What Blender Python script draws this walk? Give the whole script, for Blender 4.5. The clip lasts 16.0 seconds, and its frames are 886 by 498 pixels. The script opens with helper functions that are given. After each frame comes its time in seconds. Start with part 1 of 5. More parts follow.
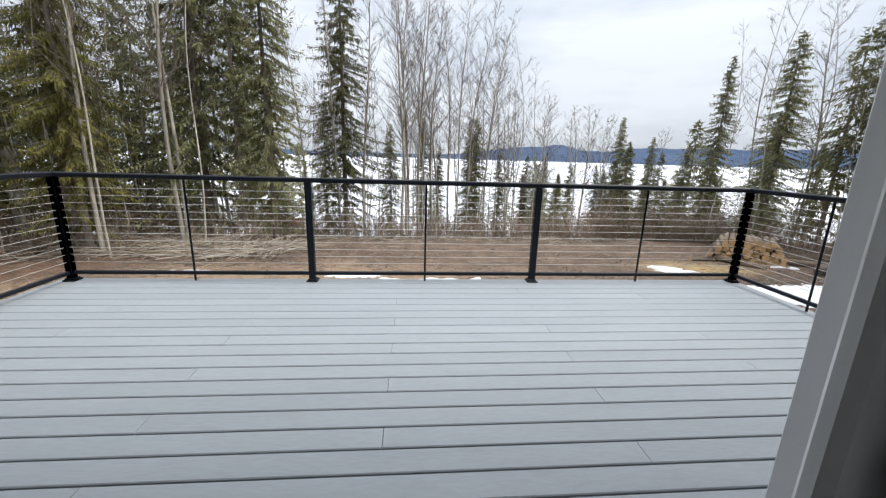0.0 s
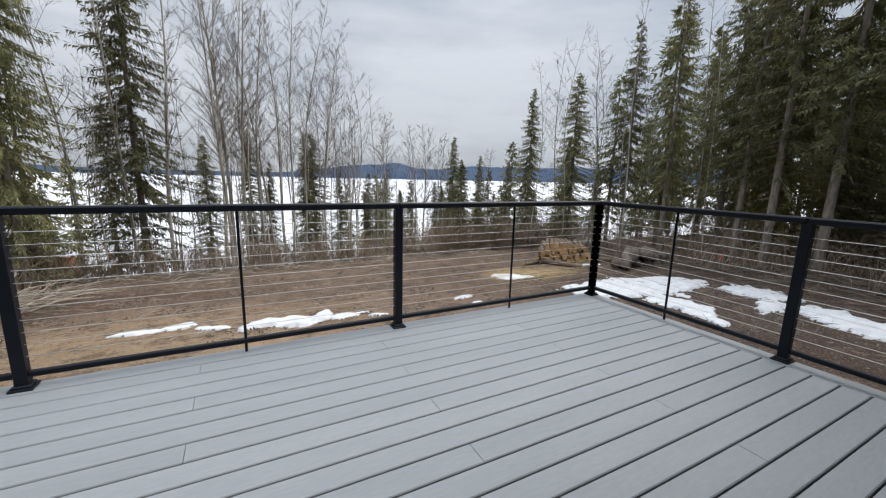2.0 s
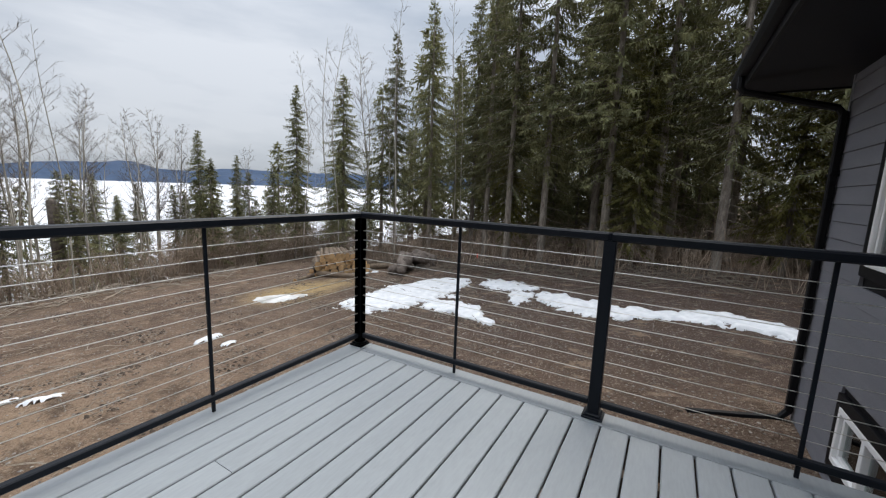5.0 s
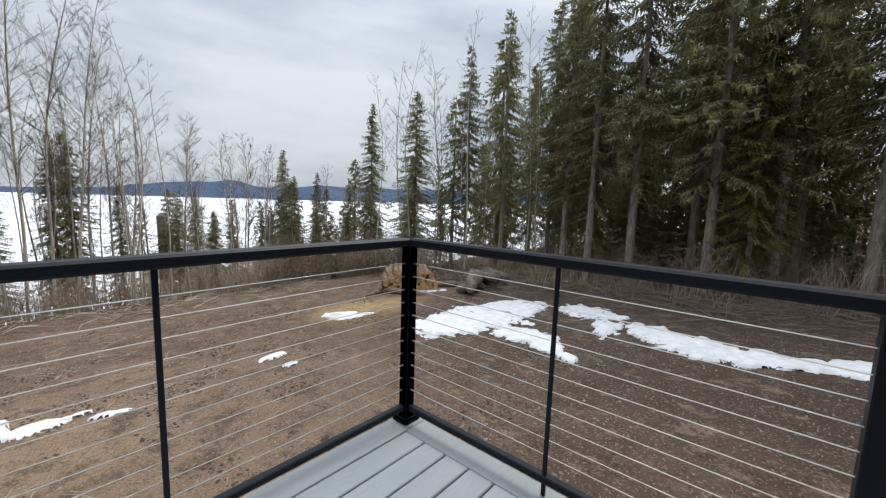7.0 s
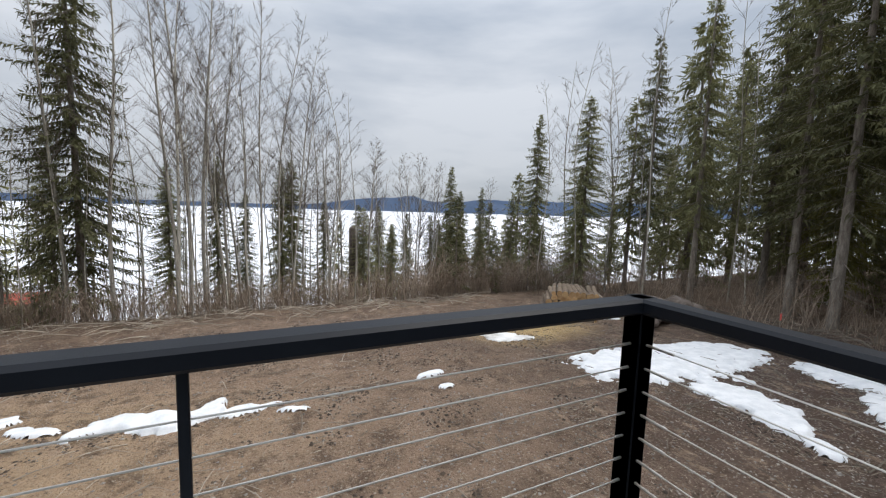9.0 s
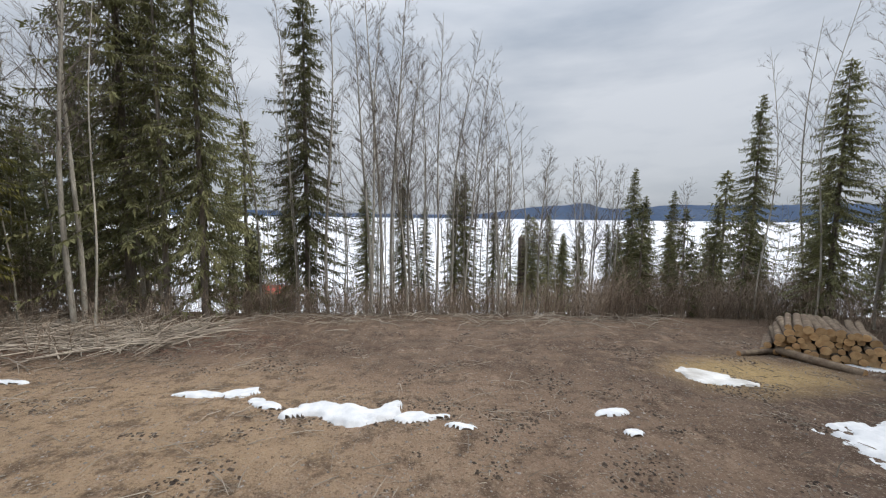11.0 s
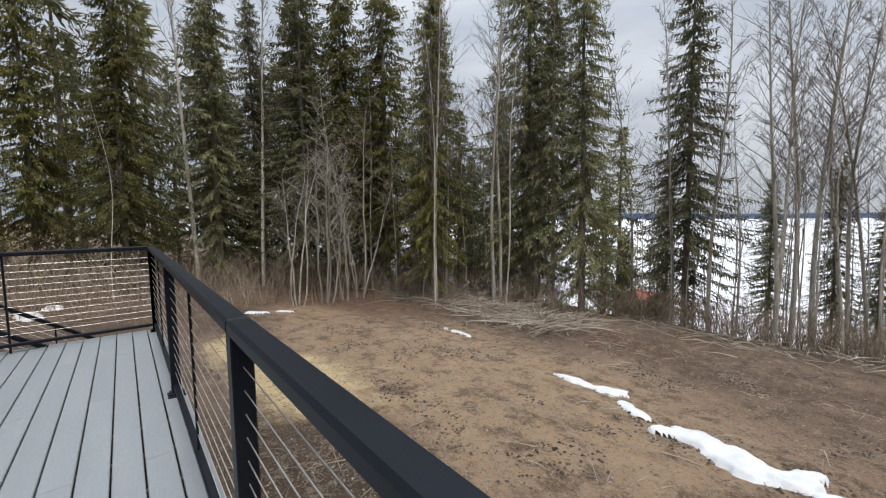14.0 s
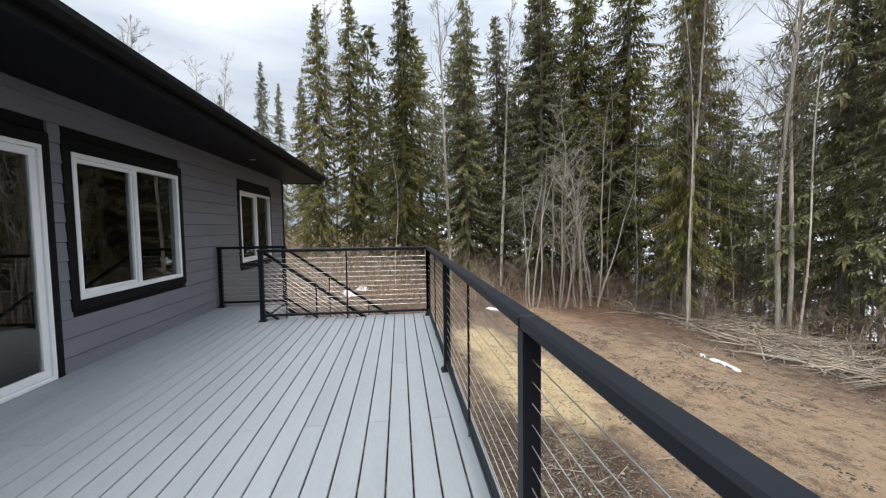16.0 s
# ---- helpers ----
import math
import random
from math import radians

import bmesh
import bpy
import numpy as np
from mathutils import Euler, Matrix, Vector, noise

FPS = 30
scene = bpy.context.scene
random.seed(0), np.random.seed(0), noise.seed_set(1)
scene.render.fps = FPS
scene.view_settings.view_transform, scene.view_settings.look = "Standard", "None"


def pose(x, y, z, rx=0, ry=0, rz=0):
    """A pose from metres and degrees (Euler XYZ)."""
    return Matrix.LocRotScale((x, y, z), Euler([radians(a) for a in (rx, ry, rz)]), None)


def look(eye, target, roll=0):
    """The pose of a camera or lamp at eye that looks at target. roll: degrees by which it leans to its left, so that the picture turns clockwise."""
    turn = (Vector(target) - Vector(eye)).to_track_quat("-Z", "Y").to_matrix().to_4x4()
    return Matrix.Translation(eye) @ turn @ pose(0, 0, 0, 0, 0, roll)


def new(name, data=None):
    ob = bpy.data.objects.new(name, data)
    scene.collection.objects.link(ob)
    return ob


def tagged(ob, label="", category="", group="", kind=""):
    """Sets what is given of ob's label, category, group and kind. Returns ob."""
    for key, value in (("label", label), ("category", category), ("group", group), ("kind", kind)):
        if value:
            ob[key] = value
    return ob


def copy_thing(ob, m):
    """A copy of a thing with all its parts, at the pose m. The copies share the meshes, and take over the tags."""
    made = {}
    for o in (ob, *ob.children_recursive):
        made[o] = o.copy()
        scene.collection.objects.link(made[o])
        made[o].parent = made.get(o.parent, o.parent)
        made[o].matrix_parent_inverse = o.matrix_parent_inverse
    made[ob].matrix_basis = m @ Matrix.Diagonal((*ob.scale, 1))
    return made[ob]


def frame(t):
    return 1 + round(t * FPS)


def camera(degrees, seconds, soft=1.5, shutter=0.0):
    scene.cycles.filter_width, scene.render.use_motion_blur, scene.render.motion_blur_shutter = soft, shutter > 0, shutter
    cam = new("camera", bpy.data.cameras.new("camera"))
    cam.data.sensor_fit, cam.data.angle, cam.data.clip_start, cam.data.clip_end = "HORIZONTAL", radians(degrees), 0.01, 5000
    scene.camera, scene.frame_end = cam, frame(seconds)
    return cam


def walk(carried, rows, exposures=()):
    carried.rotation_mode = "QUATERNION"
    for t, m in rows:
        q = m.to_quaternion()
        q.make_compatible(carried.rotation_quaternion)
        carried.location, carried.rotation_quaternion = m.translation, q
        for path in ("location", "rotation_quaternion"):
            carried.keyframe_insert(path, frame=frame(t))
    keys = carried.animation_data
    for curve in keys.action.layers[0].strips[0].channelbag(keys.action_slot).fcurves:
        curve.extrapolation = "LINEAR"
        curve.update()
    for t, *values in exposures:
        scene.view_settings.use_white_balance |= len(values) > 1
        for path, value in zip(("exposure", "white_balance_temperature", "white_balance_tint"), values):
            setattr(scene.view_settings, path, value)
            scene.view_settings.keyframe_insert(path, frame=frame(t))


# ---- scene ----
cam = camera(97.8, 16.0, 1.2)
PATH = [
    (0, (1.054, 1.427, 1.34), (1.221, 3.363, 0.869), 1.7),
    (0.5, (1.031, 1.712, 1.34), (1.293, 3.642, 0.884), 1.6),
    (1, (1.06, 1.927, 1.309), (1.483, 3.836, 0.889), 1.4),
    (1.5, (1.144, 2.191, 1.284), (1.793, 4.044, 0.9), 1.4),
    (2, (1.232, 2.42, 1.301), (2.15, 4.159, 0.936), 1.4),
    (2.5, (1.317, 2.647, 1.299), (2.507, 4.214, 0.941), 1.7),
    (3, (1.524, 2.813, 1.28), (2.961, 4.159, 0.926), 2.0),
    (3.5, (1.79, 2.924, 1.278), (3.423, 4.023, 0.925), 2.4),
    (3.7, (1.885, 2.991, 1.278), (3.582, 3.99, 0.93), 2.5),
    (6, (2.971, 3.607, 1.286), (4.664, 4.641, 1.037), 2.1),
    (6.5, (3.157, 3.739, 1.296), (4.764, 4.903, 1.048), 2.0),
    (7, (3.285, 3.894, 1.289), (4.787, 5.192, 1.047), 1.9),
    (7.5, (3.406, 4.062, 1.294), (4.779, 5.497, 1.058), 1.9),
    (8, (3.568, 4.238, 1.301), (4.787, 5.807, 1.075), 1.8),
    (8.5, (3.671, 4.421, 1.309), (4.717, 6.112, 1.093), 1.7),
    (9, (3.741, 4.66, 1.33), (4.601, 6.455, 1.129), 1.8),
    (11.5, (3.801, 5.325, 1.36), (3.58, 7.306, 1.186), 0.2),
    (12, (3.805, 5.340, 1.345), (3.303, 7.269, 1.176), -0.3),
    (12.5, (3.802, 5.335, 1.348), (3.015, 7.166, 1.185), -0.7),
    (13, (3.751, 5.310, 1.357), (2.694, 7.000, 1.195), -0.7),
    (13.5, (3.694, 5.258, 1.377), (2.385, 6.761, 1.217), -0.6),
    (14, (3.695, 5.193, 1.38), (2.16, 6.464, 1.223), -0.7),
    (14.5, (3.659, 5.125, 1.372), (1.949, 6.151, 1.226), -0.7),
    (15, (3.679, 5.085, 1.383), (1.836, 5.851, 1.245), -0.6),
    (15.5, (3.67, 5.044, 1.385), (1.738, 5.543, 1.258), -0.6),
    (16, (3.66, 5.017, 1.391), (1.676, 5.239, 1.274), -0.8),
]
EXPOSURES = [(0.0, 0.56), (0.5, 0.25), (1.0, 0.17), (2.0, 0.1), (3.5, 0.08), (6.0, 0.26), (9.0, 0.1), (12.5, -0.02), (14.5, 0.16), (16.0, 0.46)]
walk(cam, [(t, look(eye, target, roll)) for t, eye, target, roll in PATH], EXPOSURES)

# ---- world and sun: a bright overcast sky ----
world = bpy.data.worlds.new("overcast_sky")
scene.world = world
world.use_nodes = True
wn, wl = world.node_tree.nodes, world.node_tree.links
wn.clear()
w_out = wn.new("ShaderNodeOutputWorld")
w_mix = wn.new("ShaderNodeMixShader")
w_clear = wn.new("ShaderNodeBackground")
w_cloud = wn.new("ShaderNodeBackground")
w_sky = wn.new("ShaderNodeTexSky")
w_sky.sky_type, w_sky.sun_disc = "NISHITA", False
SUN_EL, SUN_ROT = radians(58), radians(96)
w_sky.sun_elevation, w_sky.sun_rotation = SUN_EL, SUN_ROT
w_clear.inputs["Strength"].default_value = 0.1
wl.new(w_sky.outputs[0], w_clear.inputs["Color"])
w_tc = wn.new("ShaderNodeTexCoord")
w_map = wn.new("ShaderNodeMapping")
w_map.inputs["Scale"].default_value = (1.0, 1.0, 4.2)
w_noise = wn.new("ShaderNodeTexNoise")
w_noise.inputs["Scale"].default_value = 1.5
w_noise.inputs["Detail"].default_value = 7
w_noise.inputs["Roughness"].default_value = 0.52
w_ramp = wn.new("ShaderNodeValToRGB")
w_ramp.color_ramp.elements[0].position, w_ramp.color_ramp.elements[0].color = 0.36, (0.47, 0.53, 0.62, 1)
w_ramp.color_ramp.elements[1].position, w_ramp.color_ramp.elements[1].color = 0.62, (0.78, 0.82, 0.885, 1)
w_sep = wn.new("ShaderNodeSeparateXYZ")
# an overcast sky is about three times as bright overhead as at the horizon
w_low = wn.new("ShaderNodeFloatCurve")
for spot_x, spot_y in ((0.18, 0.31), (0.45, 0.40), (0.65, 0.60)):
    w_low.mapping.curves[0].points.new(spot_x, spot_y)
w_low.mapping.curves[0].points[0].location = (0.0, 0.26)
w_low.mapping.curves[0].points[-1].location = (1.0, 1.0)
w_low.mapping.update()
w_gain = wn.new("ShaderNodeMath")
w_gain.operation = "MULTIPLY"
w_gain.inputs[1].default_value = 2.6
w_mul = wn.new("ShaderNodeMixRGB")
w_mul.blend_type = "MULTIPLY"
w_mul.inputs["Fac"].default_value = 1.0
wl.new(w_tc.outputs["Generated"], w_map.inputs["Vector"])
wl.new(w_map.outputs["Vector"], w_noise.inputs["Vector"])
wl.new(w_noise.outputs["Fac"], w_ramp.inputs["Fac"])
wl.new(w_tc.outputs["Generated"], w_sep.inputs[0])
wl.new(w_sep.outputs["Z"], w_low.inputs["Value"])
wl.new(w_ramp.outputs["Color"], w_mul.inputs["Color1"])
wl.new(w_low.outputs["Value"], w_gain.inputs[0])
wl.new(w_gain.outputs[0], w_mul.inputs["Color2"])
wl.new(w_mul.outputs["Color"], w_cloud.inputs["Color"])
w_cloud.inputs["Strength"].default_value = 1.0
w_mix.inputs["Fac"].default_value = 0.93
wl.new(w_clear.outputs[0], w_mix.inputs[1])
wl.new(w_cloud.outputs[0], w_mix.inputs[2])
wl.new(w_mix.outputs[0], w_out.inputs["Surface"])

sun_data = bpy.data.lights.new("sun", "SUN")
sun_data.energy, sun_data.angle, sun_data.color = 2.1, radians(38), (1.0, 0.94, 0.86)
sun = new("sun", sun_data)
sun_from = Vector((math.sin(SUN_ROT) * math.cos(SUN_EL), math.cos(SUN_ROT) * math.cos(SUN_EL), math.sin(SUN_EL)))
sun.matrix_world = look(sun_from * 60, (0, 0, 0))


# ---- materials ----
def material(name, base, rough=0.6, metal=0.0, second=None, scale=6.0, stretch=(1, 1, 1), fine=60.0, fine_mix=0.25,
             bump=0.2, bump_scale=None, spec=0.5, random_shift=0.0, island=False, coat=0.0):
    """A principled surface: two colours mixed by broad noise, a fine grain over them, and relief."""
    m = bpy.data.materials.new(name)
    m.use_nodes = True
    n, l = m.node_tree.nodes, m.node_tree.links
    p = n["Principled BSDF"]
    p.inputs["Roughness"].default_value, p.inputs["Metallic"].default_value = rough, metal
    p.inputs["Specular IOR Level"].default_value = spec
    tc = n.new("ShaderNodeTexCoord")
    mp = n.new("ShaderNodeMapping")
    mp.inputs["Scale"].default_value = stretch
    l.new(tc.outputs["Object"], mp.inputs["Vector"])
    info = n.new("ShaderNodeObjectInfo")
    add = n.new("ShaderNodeVectorMath")
    add.operation = "MULTIPLY_ADD"
    comb = n.new("ShaderNodeCombineXYZ")
    for k in range(3):
        l.new(info.outputs["Random"], comb.inputs[k])
    add.inputs[1].default_value = (31.0, 17.0, 43.0)
    l.new(comb.outputs[0], add.inputs[0])
    l.new(mp.outputs[0], add.inputs[2])
    broad = n.new("ShaderNodeTexNoise")
    broad.inputs["Scale"].default_value, broad.inputs["Detail"].default_value = scale, 5
    small = n.new("ShaderNodeTexNoise")
    small.inputs["Scale"].default_value, small.inputs["Detail"].default_value = fine, 4
    l.new(add.outputs[0], broad.inputs["Vector"])
    l.new(add.outputs[0], small.inputs["Vector"])
    ramp = n.new("ShaderNodeValToRGB")
    ramp.color_ramp.elements[0].position, ramp.color_ramp.elements[1].position = 0.36, 0.66
    ramp.color_ramp.elements[0].color = (*base, 1)
    ramp.color_ramp.elements[1].color = (*(second or [min(1, c * 1.15) for c in base]), 1)
    l.new(broad.outputs["Fac"], ramp.inputs["Fac"])
    grain = n.new("ShaderNodeMixRGB")
    grain.blend_type = "OVERLAY"
    grain.inputs["Fac"].default_value = fine_mix
    l.new(ramp.outputs["Color"], grain.inputs["Color1"])
    l.new(small.outputs["Fac"], grain.inputs["Color2"])
    colour = grain.outputs["Color"]
    if random_shift:
        hsv = n.new("ShaderNodeHueSaturation")
        rng = n.new("ShaderNodeMapRange")
        rng.inputs["To Min"].default_value, rng.inputs["To Max"].default_value = 1 - random_shift, 1 + random_shift
        if island:
            geo = n.new("ShaderNodeNewGeometry")
            l.new(geo.outputs["Random Per Island"], rng.inputs["Value"])
        else:
            l.new(info.outputs["Random"], rng.inputs["Value"])
        l.new(rng.outputs["Result"], hsv.inputs["Value"])
        l.new(colour, hsv.inputs["Color"])
        colour = hsv.outputs["Color"]
    l.new(colour, p.inputs["Base Color"])
    if bump:
        b = n.new("ShaderNodeBump")
        b.inputs["Strength"].default_value, b.inputs["Distance"].default_value = bump, 0.01
        src = small
        if bump_scale:
            src = n.new("ShaderNodeTexNoise")
            src.inputs["Scale"].default_value, src.inputs["Detail"].default_value = bump_scale, 6
            l.new(add.outputs[0], src.inputs["Vector"])
        l.new(src.outputs["Fac"], b.inputs["Height"])
        l.new(b.outputs["Normal"], p.inputs["Normal"])
    return m


M_DECK = material("grey_composite_board", (0.258, 0.281, 0.298), 0.52, second=(0.280, 0.303, 0.32), scale=1.6, stretch=(0.6, 3, 3), fine=26,
                  fine_mix=0.12, bump=0.08, random_shift=0.03, spec=0.42)
M_BLACK = material("black_powder_coated_aluminium", (0.0070, 0.0090, 0.0135), 0.42, second=(0.0090, 0.0115, 0.0165), fine=400, fine_mix=0.2, bump=0.03, spec=0.2)
M_STEEL = material("stainless_cable", (0.62, 0.6, 0.56), 0.32, 0.75, fine=500, bump=0.1)
M_SIDING = material("charcoal_lap_siding", (0.170, 0.171, 0.196), 0.6, second=(0.190, 0.190, 0.214), scale=1.2, stretch=(1, 1, 6), fine=35, fine_mix=0.2,
                    bump=0.25, random_shift=0.05)
M_TRIM = material("black_painted_trim", (0.0045, 0.0045, 0.00585), 0.55, second=(0.0063, 0.0063, 0.00765), fine=120, bump=0.1, spec=0.2)
M_SOFFIT = material("black_vented_soffit", (0.00216, 0.00243, 0.0054), 0.5, second=(0.00288, 0.00324, 0.0072), fine=120, bump=0.1, spec=0.15)
M_VINYL = material("white_vinyl", (0.85, 0.85, 0.85), 0.35, second=(0.88, 0.88, 0.88), fine=200, fine_mix=0.08, bump=0.03)
M_SHINGLE = material("black_asphalt_shingle", (0.022, 0.022, 0.025), 0.9, second=(0.04, 0.04, 0.043), scale=9, fine=260, fine_mix=0.6, bump=0.5, random_shift=0.2)
M_DRYWALL = material("white_painted_drywall", (0.72, 0.71, 0.69), 0.85, second=(0.75, 0.74, 0.72), fine=180, fine_mix=0.08, bump=0.05)
M_ROOMFLOOR = material("oak_plank_floor", (0.2, 0.15, 0.1), 0.5, second=(0.26, 0.2, 0.14), scale=3, stretch=(1, 8, 1), fine=40, bump=0.1)
M_SNOW = material("melting_snow", (0.60, 0.62, 0.645), 0.7, second=(0.74, 0.75, 0.765), scale=5, fine=45, fine_mix=0.18, bump=0.6, bump_scale=22)
M_DIRTYSNOW = material("dirty_snow", (0.46, 0.44, 0.41), 0.7, second=(0.78, 0.78, 0.77), scale=2.2, fine=45, fine_mix=0.3, bump=0.6, bump_scale=22)
M_ICE = material("snow_covered_lake_ice", (0.66, 0.68, 0.72), 0.75, second=(0.76, 0.78, 0.82), scale=0.012, stretch=(1, 2.2, 1), fine=0.25, fine_mix=0.12, bump=0.0)
M_ASPEN = material("pale_aspen_bark", (0.2783, 0.253, 0.2088), 0.85, second=(0.506, 0.4743, 0.4048), scale=1.4, stretch=(5, 5, 1), fine=9, fine_mix=0.75, bump=0.4, random_shift=0.22)
M_TWIG = material("grey_brown_twigs", (0.1207, 0.0989, 0.0805), 0.9, second=(0.1898, 0.161, 0.1357), scale=1.5, fine=20, bump=0, random_shift=0.2)
M_BARK = material("rough_spruce_bark", (0.162, 0.135, 0.1107), 0.95, second=(0.297, 0.2633, 0.2228), scale=3, stretch=(4, 4, 1), fine=16, fine_mix=0.7, bump=0.8, random_shift=0.25)
M_NEEDLE = material("dark_spruce_needles", (0.145, 0.150, 0.080), 0.75, second=(0.240, 0.232, 0.112), scale=0.9, fine=14, fine_mix=0.55, bump=0, random_shift=0.3, spec=0.25)
# Lit copy of the needles: light on the foliage is painted as olive.
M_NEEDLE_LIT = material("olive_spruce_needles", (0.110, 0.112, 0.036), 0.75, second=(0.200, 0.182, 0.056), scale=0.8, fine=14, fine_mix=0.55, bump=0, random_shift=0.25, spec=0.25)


def translucent(m, share):
    """Thin needles: part of the light that falls on them comes out behind."""
    n, l = m.node_tree.nodes, m.node_tree.links
    p, out = n["Principled BSDF"], n["Material Output"]
    t, mx = n.new("ShaderNodeBsdfTranslucent"), n.new("ShaderNodeMixShader")
    l.new(p.inputs["Base Color"].links[0].from_socket, t.inputs["Color"])
    mx.inputs["Fac"].default_value = share
    l.new(p.outputs[0], mx.inputs[1])
    l.new(t.outputs[0], mx.inputs[2])
    l.new(mx.outputs[0], out.inputs["Surface"])


translucent(M_NEEDLE, 0.35)
translucent(M_NEEDLE_LIT, 0.4)
M_ALDER = material("grey_alder_bark", (0.24, 0.215, 0.18), 0.9, second=(0.38, 0.35, 0.30), scale=1.6, stretch=(4, 4, 1), fine=12, fine_mix=0.6, bump=0.3, random_shift=0.2)
M_DEADTWIG = material("dead_lower_branches", (0.136, 0.112, 0.0864), 0.95, second=(0.224, 0.1888, 0.1504), scale=1, fine=12, bump=0, random_shift=0.25)
M_BRUSH = material("bare_undergrowth", (0.20, 0.150, 0.110), 0.95, second=(0.40, 0.318, 0.244), scale=0.6, fine=12, bump=0, random_shift=0.35, island=True)
M_STICK = material("weathered_slash_sticks", (0.2295, 0.189, 0.1485), 0.9, second=(0.405, 0.351, 0.2835), scale=0.8, fine=16, bump=0, random_shift=0.35, island=True)
M_STONE = material("small_field_stones", (0.17, 0.15, 0.13), 0.9, second=(0.33, 0.30, 0.27), scale=0.9, fine=20, bump=0.3, random_shift=0.4, island=True)
M_CLOD = material("dark_soil_clods", (0.055, 0.04, 0.03), 0.95, second=(0.12, 0.088, 0.064), scale=0.9, fine=20, bump=0.3, random_shift=0.4, island=True)
M_LOGBARK = material("log_bark", (0.12, 0.085, 0.06), 0.95, second=(0.22, 0.17, 0.12), scale=6, fine=30, fine_mix=0.5, bump=0.6, random_shift=0.2)
M_LOGEND = material("fresh_cut_log_end", (0.42, 0.25, 0.115), 0.85, second=(0.58, 0.39, 0.20), scale=6, fine=50, fine_mix=0.3, bump=0.2, random_shift=0.2)
M_OLDLOG = material("dark_rotten_wood", (0.115, 0.09, 0.074), 0.95, second=(0.21, 0.175, 0.15), scale=5, fine=26, fine_mix=0.5, bump=0.7, random_shift=0.3)
M_RED = material("red_sheet_metal_roof", (0.42, 0.05, 0.03), 0.5, second=(0.5, 0.07, 0.04), scale=2, fine=30, bump=0.05)
M_CABIN = material("brown_log_cabin_wall", (0.16, 0.085, 0.05), 0.85, second=(0.22, 0.12, 0.075), scale=2, stretch=(1, 1, 8), fine=20, bump=0.3)
# The blue of distance haze is mixed into the forest colour itself.
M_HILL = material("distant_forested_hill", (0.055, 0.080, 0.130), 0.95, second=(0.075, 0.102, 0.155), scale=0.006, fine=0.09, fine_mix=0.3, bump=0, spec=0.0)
M_LUMBER = material("treated_lumber", (0.102, 0.078, 0.054), 0.85, second=(0.132, 0.102, 0.072), scale=3, stretch=(1, 6, 6), fine=30, bump=0.3)
M_CONCRETE = material("grey_parged_concrete", (0.30, 0.30, 0.30), 0.9, second=(0.36, 0.36, 0.355), scale=2, fine=60, bump=0.4)
M_BRASS = material("brushed_metal_latch", (0.6, 0.58, 0.53), 0.35, 0.9, fine=300, bump=0.05)
M_TAPE = material("pink_survey_tape", (0.75, 0.12, 0.10), 0.6, fine=100, bump=0)

M_GLASS = bpy.data.materials.new("window_glass")
M_GLASS.use_nodes = True
gn, gl = M_GLASS.node_tree.nodes, M_GLASS.node_tree.links
gn.clear()
g_out = gn.new("ShaderNodeOutputMaterial")
g_mix = gn.new("ShaderNodeMixShader")
g_fres = gn.new("ShaderNodeFresnel")
g_fres.inputs["IOR"].default_value = 2.3
g_tr = gn.new("ShaderNodeBsdfTransparent")
g_tr.inputs["Color"].default_value = (0.55, 0.64, 0.61, 1)
g_gl = gn.new("ShaderNodeBsdfGlossy")
g_gl.inputs["Roughness"].default_value = 0.0
gl.new(g_fres.outputs[0], g_mix.inputs[0])
gl.new(g_tr.outputs[0], g_mix.inputs[1])
gl.new(g_gl.outputs[0], g_mix.inputs[2])
gl.new(g_mix.outputs[0], g_out.inputs["Surface"])


